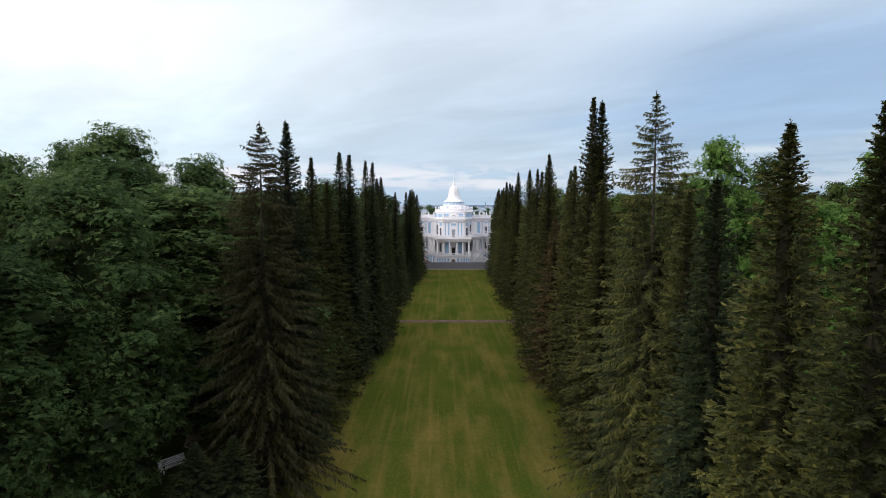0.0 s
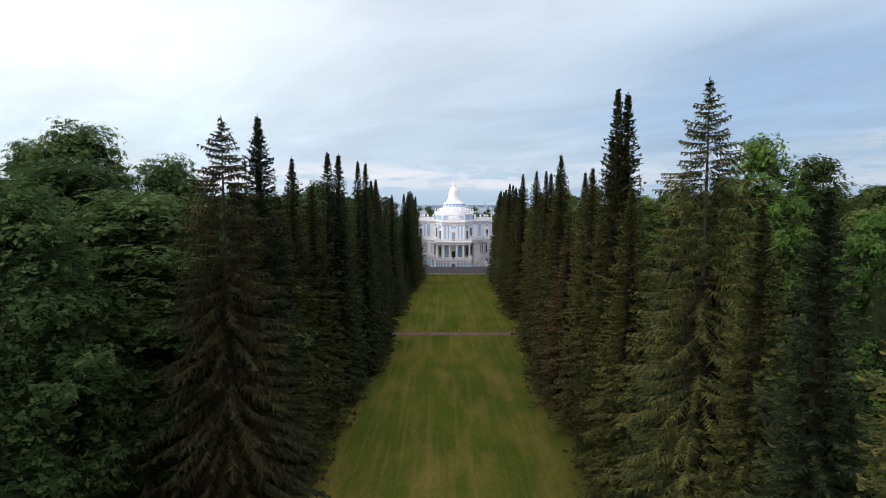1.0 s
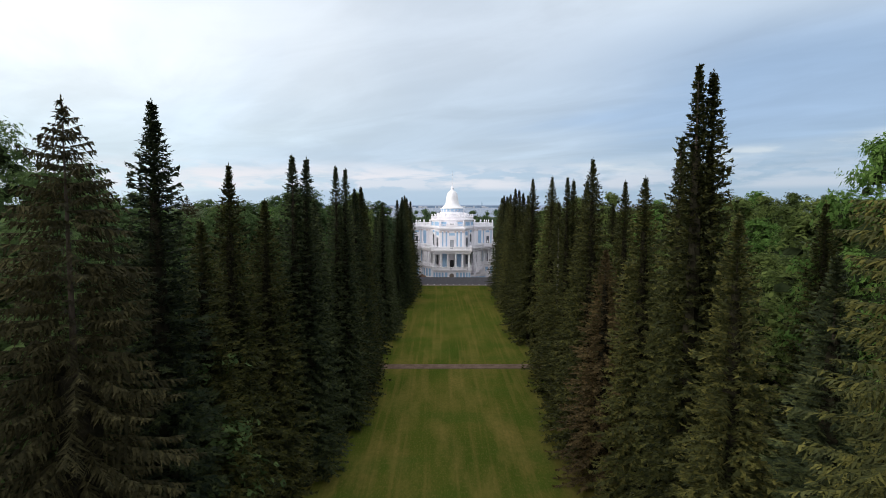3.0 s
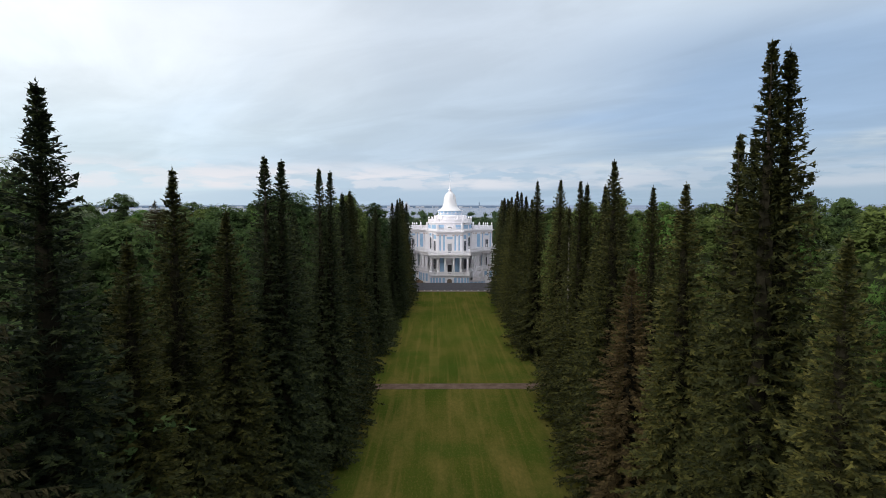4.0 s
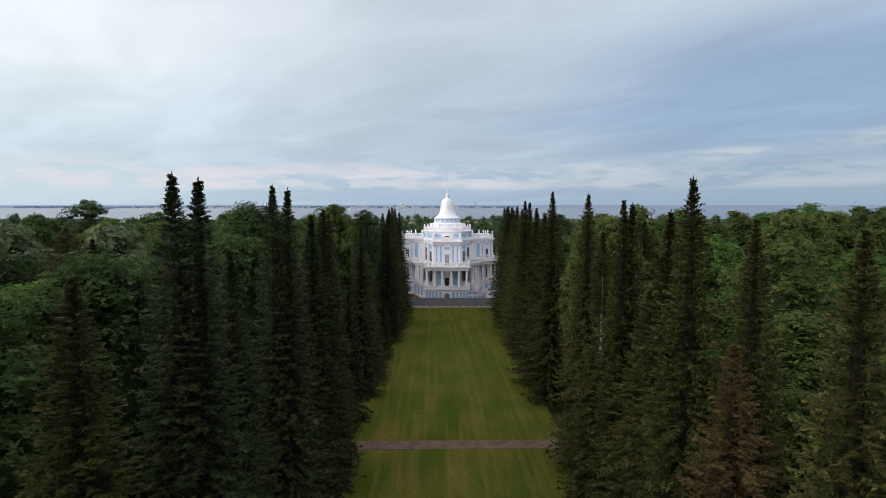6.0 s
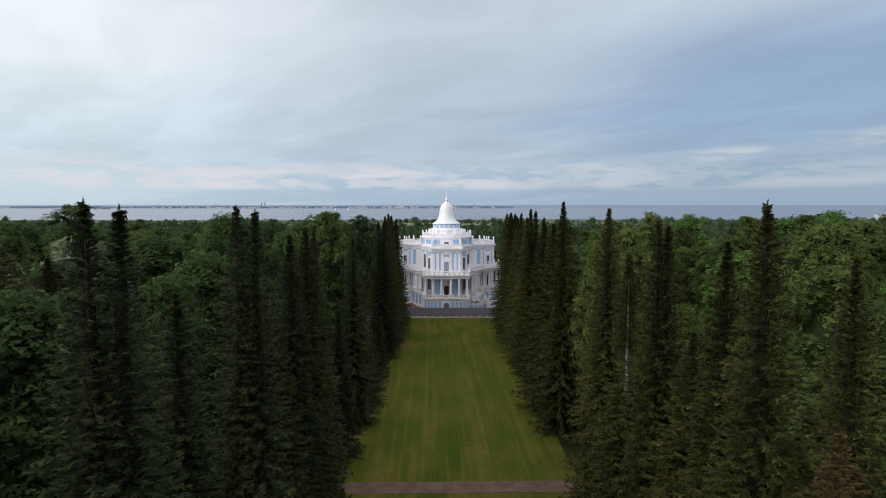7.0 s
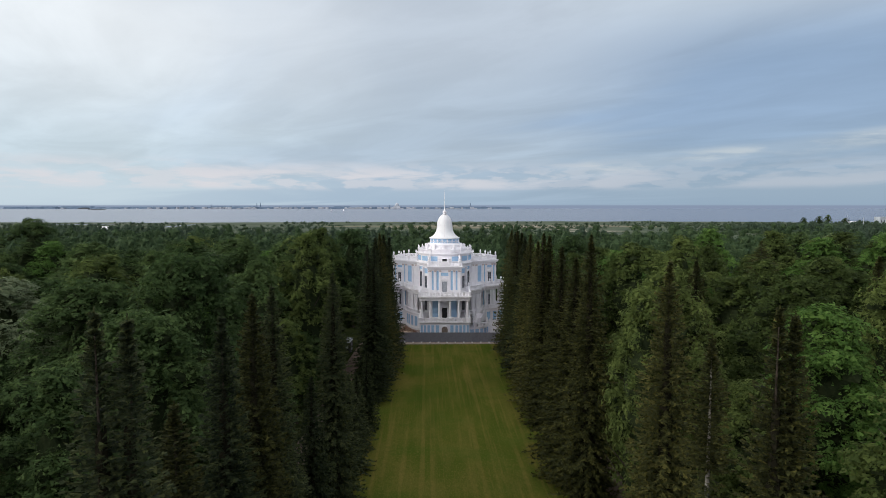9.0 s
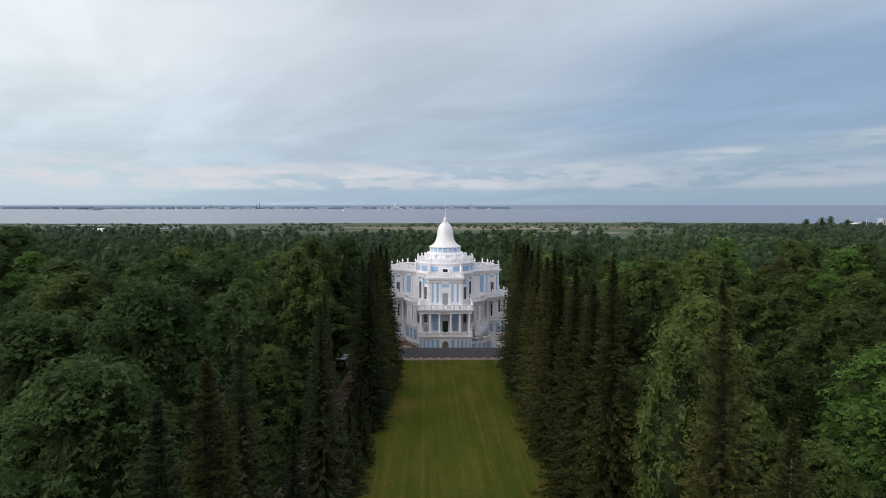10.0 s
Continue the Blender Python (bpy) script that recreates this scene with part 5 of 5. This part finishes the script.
def build_park():
    protos = {
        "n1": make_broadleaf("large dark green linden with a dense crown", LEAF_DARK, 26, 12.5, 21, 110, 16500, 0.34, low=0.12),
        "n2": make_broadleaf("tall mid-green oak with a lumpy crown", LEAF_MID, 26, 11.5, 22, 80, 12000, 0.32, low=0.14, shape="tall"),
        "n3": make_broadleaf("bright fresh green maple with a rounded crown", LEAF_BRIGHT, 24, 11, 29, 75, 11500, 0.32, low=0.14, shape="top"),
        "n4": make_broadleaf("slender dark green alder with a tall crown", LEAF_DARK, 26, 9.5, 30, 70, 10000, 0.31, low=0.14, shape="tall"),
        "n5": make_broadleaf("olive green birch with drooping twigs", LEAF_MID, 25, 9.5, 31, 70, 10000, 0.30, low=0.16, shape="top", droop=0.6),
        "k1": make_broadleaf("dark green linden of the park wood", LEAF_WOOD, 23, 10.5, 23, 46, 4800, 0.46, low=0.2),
        "k2": make_broadleaf("mid-green oak of the park wood", LEAF_MID, 23, 11, 24, 46, 4800, 0.46, low=0.2, shape="top"),
        "k3": make_broadleaf("bright fresh green maple of the park wood", LEAF_BRIGHT, 22, 10, 25, 44, 4600, 0.45, low=0.2, shape="top"),
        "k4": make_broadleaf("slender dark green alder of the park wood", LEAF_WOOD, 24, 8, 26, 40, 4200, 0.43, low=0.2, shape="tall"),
        "k5": make_broadleaf("pale grey-green willow with hanging twigs", LEAF_PALE, 20, 10, 27, 44, 4600, 0.43, low=0.15, droop=0.8),
        "k6": make_broadleaf("olive green birch of the park wood", LEAF_MID, 23, 8.5, 28, 40, 4200, 0.42, low=0.2, shape="tall", droop=0.6),
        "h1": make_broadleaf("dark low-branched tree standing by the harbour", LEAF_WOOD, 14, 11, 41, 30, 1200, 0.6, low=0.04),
    }
    high = {"h1": 14, "n1": 26, "n2": 26, "n3": 24, "n4": 26, "n5": 25, "k1": 23, "k2": 23, "k3": 22, "k4": 24, "k5": 20, "k6": 23}
    finer = {"k1": "n1", "k2": "n2", "k3": "n3", "k4": "n4", "k6": "n5"}
    used = set()
    rng = random.Random(8)
    taken = [(32.2, 144.6), (62, 150), (66, 187), (66, 181), (-36, 96), (-42, 110)]

    def place(kind, x, y, h, wide=1.0):
        taken.append((x, y))
        if abs(x + 2) < 46 and 12 < y < 138:
            kind = finer.get(kind, kind)
        s = wide * rng.uniform(0.92, 1.1)
        if kind not in used:
            used.add(kind)
            set_tree(protos[kind], x, y, rng.uniform(0, 360), s, h / high[kind])
            tagged(protos[kind], group="park wood trees")
        else:
            copy_tree(protos[kind], x, y, rng.uniform(0, 360), s, h / high[kind])

    # n3 at x 24.4 and 46: bright leaves replace light shining through crowns
    for row in (("n1", -47, 77, 32.5, 1.15), ("n1", -56, 82, 31, 1.1), ("n1", -31.4, 65.8, 27.6, 0.95), ("n1", -28.5, 40, 24.3, 0.95), ("n3", 24.4, 59.7, 29.0, 0.85), ("n2", 32.6, 65, 27.3, 1.0), ("n3", 22.3, 42, 22.6, 0.8), ("n3", 46, 66, 29, 1.0),
                ("k2", -30.5, 205, 27.0, 1.25), ("k1", -106, 218, 28.5, 1.4), ("k2", -24.6, 163, 27.8, 1.0), ("k1", -28.5, 124, 27.5, 1.0), ("k2", 20, 125, 25.6, 1.0), ("k3", 29.3, 114.5, 23.7, 1.15), ("k6", 14.6, 117, 25.6, 0.85), ("k1", -54, 142, 22.5, 1.1), ("n1", -37.5, 48.5, 25, 0.95), ("n1", -38, 36, 24, 1.0),
                ("n1", -29, 30, 20, 0.95), ("n1", -45, 54, 27, 1.0), ("k3", -35.2, 88.7, 21.4, 0.95), ("k3", -40, 101, 21, 1.0), ("k5", -43.8, 170, 24.5, 0.95), ("k5", -88, 148, 17, 1.0),
                ("k3", 43, 108, 22.5, 1.1), ("n2", 37, 44, 25, 1.0), ("k3", 29.6, 50, 22.3, 1.0), ("k3", 40, 163, 22.5, 0.9), ("h1", 566, 930, 13, 1.0), ("h1", 584, 922, 15, 1.1), ("h1", 603, 930, 17, 1.0), ("h1", 626, 925, 12, 1.2), ("k6", 33, 178, 22, 1.1), ("k1", -31.5, 176, 25, 1.0), ("k2", -32, 190, 24, 0.95), ("k1", -29.5, 151, 24, 0.9), ("k4", -27.5, 138, 23, 0.9), ("k1", -27, 112, 24, 0.9), ("k4", -26, 100, 23, 0.9), ("k1", -27.5, 86, 24, 1.0), ("n4", -27, 72, 24, 1.0)):
        place(*row)
    for side, ys in ((-1, (92, 100, 121, 128, 136, 144, 152, 160)), (1, (30, 38, 52, 70, 84, 97, 109, 118, 131, 145, 158))):
        for y in ys:
            # lighter leaf kinds east, darker west: sunlight and shade put into the choice
            place(rng.choice(["k1", "k4", "k4", "k1", "k6"] if side < 0 else ["k2", "k6", "k2", "k3", "k6"]), axis_x(y) + side * rng.uniform(22.2, 24.0), y + rng.uniform(-2, 2), rng.uniform(11, 19), 0.75)
    count = 0
    tries = 0
    while count < 250 and tries < 9000:
        tries += 1
        y = rng.uniform(16, 222)
        x = rng.uniform(-125, 125)
        side = x - axis_x(y)
        if abs(side) < 21.6 or abs(x + 4) > 0.80 * (y - 5) + 22 or abs(x + 4) > 115:
            continue
        if any((x - a) ** 2 + (y - b) ** 2 < (74 if abs(x) > 40 or y > 90 else 58) for a, b in taken):
            continue
        if abs(x + 22.5) < 5 and 183 < y < 198:
            continue
        near = y < 80
        h = rng.uniform(22.0, 28.5) if near else rng.uniform(16.5, 27.0) if y < 160 else rng.uniform(16.5, 26.5)
        if side > 0 and y > 110:
            h += 1.0
        west_near = side < 0 and y < 110
        # sunlit east is weighted to lighter leaf colours, shaded west to darker ones
        kind = rng.choices(["k1", "k2", "k3", "k4", "k5", "k6"], [0.8, 5, 2.2, 0.5, 0.3, 4.0] if side > 0 else [6, 0, 0, 4, 0, 0] if west_near else [6, 1.6, 0.8, 4, 0.4, 1.6])[0]
        place(kind, x, y, h, rng.uniform(0.85, 1.45))
        count += 1


build_park()


def build_far_woods():
    """Woods past the pavilion down to the coast, uncountable: one mesh a belt."""
    rng = np.random.default_rng(44)
    ico = np.array([(0, 0, 1), (0.894, 0, 0.447), (0.276, 0.851, 0.447), (-0.724, 0.526, 0.447), (-0.724, -0.526, 0.447), (0.276, -0.851, 0.447),
                    (0.724, 0.526, -0.447), (-0.276, 0.851, -0.447), (-0.894, 0, -0.447), (-0.276, -0.851, -0.447), (0.724, -0.526, -0.447), (0, 0, -1)])
    faces = np.array([(0, 1, 2), (0, 2, 3), (0, 3, 4), (0, 4, 5), (0, 5, 1), (1, 6, 2), (2, 7, 3), (3, 8, 4), (4, 9, 5), (5, 10, 1), (2, 6, 7), (3, 7, 8), (4, 8, 9), (5, 9, 10), (1, 10, 6)])

    def belt(name, label, y0, y1, gap, reach, hmin, hmax, clumps, blades, size, keep=None, leaf=LEAF_FAR):
        tris, cores = [], []
        ny = int((y1 - y0) / gap)
        for iy in range(ny):
            yy = y0 + (iy + 0.5) * gap
            half = min(reach, 0.86 * yy + 10)
            for ix in range(int(2 * half / gap)):
                x, y = -half + (ix + 0.5) * gap + rng.uniform(-0.9, 0.9) * gap, yy + rng.uniform(-0.9, 0.9) * gap
                if keep and not keep(x, y):
                    continue
                patch = noise.noise(Vector((x / 70, y / 70, 0.3)))
                h = hmin + (hmax - hmin) * min(1, max(0, 0.5 + 0.7 * patch + rng.uniform(-0.55, 0.55)))
                w = gap * rng.uniform(0.35, 0.8) * (1.0 if h > 6 else 0.55)
                tall = rng.choice((0.9, 1.1, 1.45))
                for c in range(clumps):
                    f = (c + 0.5) / clumps
                    o = rng.normal(size=2) * w * 0.42 * (1.1 - f)
                    cz = h * (0.35 + 0.55 * f)
                    br = w * rng.uniform(0.5, 0.75) * (1.1 - 0.5 * f)
                    cc = np.array([x + o[0], y + o[1], cz])
                    cores.append((ico * br * rng.uniform(0.6, 0.8, (12, 1)) * (1, 1, tall) + cc)[faces].reshape(-1, 9))
                    d = rng.normal(size=(blades, 3))
                    d /= np.linalg.norm(d, axis=1, keepdims=True)
                    d[:, 2] = np.abs(d[:, 2]) - 0.2
                    p = cc + d * br * rng.uniform(0.75, 1.2, (blades, 1)) * (1, 1, tall)
                    u, v = rng.normal(size=(2, blades, 3))
                    u *= size / np.linalg.norm(u, axis=1, keepdims=True)
                    v *= size / np.linalg.norm(v, axis=1, keepdims=True)
                    tris.append(np.concatenate([p - u * 0.5, p + u * 0.5, p + v * 0.8], 1))
        blade, core = np.concatenate(tris), np.concatenate(cores)
        slots = np.concatenate([np.zeros(len(blade), dtype=np.int32), np.ones(len(core), dtype=np.int32)])
        ob = part(name, soup(name, np.concatenate([blade, core]), slots, (leaf, INNER[leaf])), leaf, None)
        tagged(ob, label, "woods", kind="stuff")

    inside = lambda x, y: y > 255 or abs(x) > 24
    belt("near_woods", "mixed green woods behind the pavilion", 226, 400, 8.5, 330, 11, 24, 4, 52, 0.85, inside)
    belt("side_woods", "mixed green woods beyond the park trees", 120, 226, 8.0, 200, 17, 23, 4, 52, 0.85, lambda x, y: abs(x + 4) > 118)
    belt("far_woods", "dark green woods towards the coast", 400, 760, 11.5, 680, 5, 14, 3, 22, 1.15, lambda x, y: y < (520 + 36 * math.sin(x / 60) if -40 < x < 330 else 640 + 45 * math.sin(x / 90)) or x > 330 + 0.3 * (760 - y), LEAF_COAST)
    belt("coast_woods", "low bushes and thin trees along the coast", 640, 1040, 12.0, 900, 1.2, 5.0, 2, 12, 1.0, lambda x, y: noise.noise(Vector((x / 130, y / 30, 4.2))) > (0.20 if x < 300 else -0.2), LEAF_COAST)


build_far_woods()


# ---- shore and far coast ----
def build_coast():
    rng = random.Random(12)
    m = Mesher()
    x = -3300.0
    while x < 620:
        w = rng.uniform(40, 160)
        h = rng.uniform(9, 19)
        m.box(x + w / 2, 4700 + rng.uniform(-40, 40), h / 2 + 0.5, w + 60, 60, h, rng.uniform(-0.1, 0.1), 0.9)
        x += w
    structure("far_shore_land", m, HAZED_FARLAND, "low wooded shore across the gulf, haze painted into its blue", "shore")
    b = Mesher()
    for _ in range(110):
        x = rng.triangular(-3200, 560, -400)
        w, h = rng.uniform(8, 34), rng.uniform(4, 13)
        b.box(x, 4625 + rng.uniform(-20, 20), h / 2 + 1, w, 30, h)
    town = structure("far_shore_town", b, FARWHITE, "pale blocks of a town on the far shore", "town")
    town["kind"] = "stuff"
    dome = tagged(new("far_cathedral"), "pale domed cathedral on the far shore", "church")
    dome.location = (-250, 4640, 0)
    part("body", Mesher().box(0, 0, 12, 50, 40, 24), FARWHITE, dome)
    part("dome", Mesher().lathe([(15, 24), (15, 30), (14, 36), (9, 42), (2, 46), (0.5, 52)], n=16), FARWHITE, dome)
    for x, h in ((330, 46), (332 - 1650, 48), (-1345, 44), (690 - 1000, 30), (-1700, 36)):
        c = tagged(new("far_chimney", Mesher().lathe([(4, 0), (3, h * 0.6), (2.4, h)], n=8).mesh("far_chimney")), "slim grey chimney on the far shore", "chimney")
        c.data.materials.append(HAZED_FARLAND)
        c.location = (x, 4640, 0)
    for x, y, w, h in ((-2050, 3700, 90, 6), (-2480, 4300, 60, 13)):
        f = tagged(new("sea_fort", Mesher().box(0, 0, h * 0.3, w, 40, h * 0.6, 0, 0.95).box(w * 0.1, 0, h * 0.6, w * 0.4, 25, h * 0.5).mesh("sea_fort")), "low dark granite fort standing in the gulf", "fort")
        f.data.materials.append(ROCK)
        f.location = (x, y, 0.3)


build_coast()


# ---- small things of the park ----
def park_bench(x, y, turn):
    bench = tagged(new("park_bench"), "white slatted wooden park bench under the trees", "bench")
    bench.matrix_world = pose(x, y, 0, 0, 0, turn)
    slat = Mesher().box(0, 0, 0, 2.3, 0.11, 0.035).mesh("slat")
    for i in range(5):
        ob = part("slat", slat, BENCHWHITE, bench)
        ob.location = (0, -0.25 + 0.13 * i, 0.45)
    for i in range(4):
        ob = part("slat", slat, BENCHWHITE, bench)
        ob.matrix_basis = pose(0, 0.33 + 0.05 * i, 0.56 + 0.13 * i, 68)
    for k in (-0.95, 0.95):
        part("leg", Mesher().box(k, -0.2, 0.21, 0.07, 0.07, 0.42).box(k, 0.27, 0.21, 0.07, 0.07, 0.42).box(k, 0.03, 0.41, 0.07, 0.56, 0.05), BENCHWHITE, bench)
        part("armrest", Mesher().box(k, 0.0, 0.66, 0.08, 0.56, 0.04).box(k, -0.22, 0.55, 0.06, 0.06, 0.22), BENCHWHITE, bench)


def ticket_kiosk(x, y, turn):
    k = tagged(new("kiosk"), "small dark kiosk with a pale sloping roof beside the path", "kiosk")
    k.matrix_world = pose(x, y, 0, 0, 0, turn)
    part("body", Mesher().box(0, 0, 1.15, 1.9, 2.2, 2.3), DARK, k)
    part("roof", Mesher().add([(-1.15, -1.35, 2.3), (1.15, -1.35, 2.3), (1.15, 1.35, 2.75), (-1.15, 1.35, 2.75), (-1.15, -1.35, 2.42), (1.15, -1.35, 2.42), (1.15, 1.35, 2.87), (-1.15, 1.35, 2.87)],
                              [(3, 2, 1, 0), (4, 5, 6, 7), (0, 1, 5, 4), (1, 2, 6, 5), (2, 3, 7, 6), (3, 0, 4, 7)]), DOORGREY, k, "pale sheet roof")
    part("shutter", Mesher().box(0, -1.12, 1.35, 1.4, 0.06, 1.0), DOORGREY, k)
    part("door", Mesher().box(0.97, 0.3, 1.0, 0.06, 0.8, 2.0), FENCE, k)


def rubble_heap(x, y):
    rng = random.Random(31)
    m = Mesher()
    for _ in range(420):
        a, r = rng.uniform(0, 6.28), abs(rng.gauss(0, 0.5))
        px, py = 4.2 * r * math.cos(a), 1.5 * r * math.sin(a)
        s = rng.uniform(0.15, 0.5)
        m.box(px, py, max(0.1, 2.5 * (1 - r) * rng.uniform(0.55, 1.0)), s * 1.5, s, s * 0.7, rng.uniform(0, 3.1), rng.uniform(0.7, 1.0))
    m.lathe([(3.4, 0.0), (2.6, 0.5), (1.5, 1.1), (0.2, 1.5)], n=14)
    ob = new("rubble_heap", m.mesh("rubble_heap"))
    ob.data.materials.append(RUBBLE)
    ob.location = (x, y, 0.02)
    tagged(ob, "heap of reddish brick rubble behind the fence", "rubble", kind="stuff")


park_bench(-26.9, 47.6, 52)
ticket_kiosk(-22.5, 193.6, -12)
rubble_heap(-9.9, 208.8)


# ---- things along the coast ----
def far_house(x, y, w, d, h, name, label, category, roof=True):
    ob = tagged(new(name), label, category)
    ob.location = (x, y, 0)
    part("wall", Mesher().box(0, 0, h / 2, w, d, h), FARWHITE, ob)
    if roof:
        part("roof", Mesher().add([(-w * .55, -d * .55, h), (w * .55, -d * .55, h), (w * .55, d * .55, h), (-w * .55, d * .55, h), (-w * .4, 0, h * 1.35), (w * .4, 0, h * 1.35)],
                                  [(0, 1, 5, 4), (2, 3, 4, 5), (1, 2, 5), (3, 0, 4), (3, 2, 1, 0)]), GREY_WHITE, ob)
    n = max(2, int(w / 4))
    for i in range(n):
        win = part("window", Mesher().box(0, 0, 0, 1.2, 0.1, h * 0.3), GLASS, ob)
        win.location = (-w / 2 + w * (i + 0.5) / n, -d / 2 - 0.06, h * 0.55)


far_house(686, 930, 14, 12, 14.0, "harbour_building", "tall white building by the harbour", "building", roof=False)
far_house(655, 945, 16, 8, 5.0, "harbour_shed", "low pale harbour shed", "shed")
far_house(-352, 694, 15, 9, 7.0, "white_house", "white house standing among the far trees", "house")
far_house(-372, 712, 9, 8, 6.0, "white_house", "white house standing among the far trees", "house")
for x, y, h in ((640, 940, 17), (606, 952, 15), (662, 935, 14)):
    mast = tagged(new("mast", Mesher().lathe([(0.5, 0), (0.3, h * 0.7), (0.15, h)], n=6).mesh("mast")), "slim pale mast in the harbour", "mast")
    mast.data.materials.append(FARWHITE)
    mast.location = (x, y, 0)


def sailing_boat(x, y, turn):
    boat = tagged(new("sailing_boat"), "small white sailing boat far out on the gulf", "boat")
    boat.matrix_world = pose(x, y, 0.69, 0, 0, turn)
    part("hull", Mesher().box(0, 0, 0.5, 9, 2.6, 1.2, 0, 0.95), FARWHITE, boat)
    part("mast", Mesher().lathe([(0.12, 1.0), (0.06, 12.5)], n=6), HAZED_FARLAND, boat)
    part("sail", Mesher().add([(-3.6, -0.06, 1.8), (3.4, -0.06, 1.8), (0.1, -0.06, 12.2), (-3.6, 0.06, 1.8), (3.4, 0.06, 1.8), (0.1, 0.06, 12.2)],
                              [(0, 1, 2), (5, 4, 3), (0, 3, 4, 1), (1, 4, 5, 2), (2, 5, 3, 0)]), WHITE, boat)


sailing_boat(-495, 3010, 12)
sailing_boat(-432, 3010, -20)


def patch(name, x, y, rx, ry, material, label, category, z=1.0, seed=1):
    rng = random.Random(seed)
    ring = []
    for i in range(28):
        a = 2 * math.pi * i / 28
        k = rng.uniform(0.7, 1.15)
        ring.append((x + rx * k * math.cos(a), y + ry * k * math.sin(a)))
    structure(name, Mesher().prism(ring, z - 0.4, z), material, label, category)


patch("reed_field", 90, 905, 250, 70, REED, "dry tan reed bed behind the shore", "field", 0.97, seed=9)
patch("sand_field_1", 140, 898, 62, 26, SAND, "pale sandy clearing near the coast", "field", seed=2)
patch("sand_field_2", 196, 752, 40, 14, SAND, "pale sandy clearing near the coast", "field", seed=3)
patch("sand_field_3", 168, 800, 26, 12, SAND, "pale sandy clearing near the coast", "field", seed=4)
patch("sand_field_4", 50, 930, 40, 22, SAND, "pale sandy clearing near the coast", "field", seed=5)
patch("inlet_1", -376, 930, 8, 75, SEA, "narrow inlet of pale water in the marsh", "water", 1.05, seed=6)
patch("inlet_2", -560, 1010, 60, 16, SEA, "narrow inlet of pale water in the marsh", "water", 1.05, seed=7)
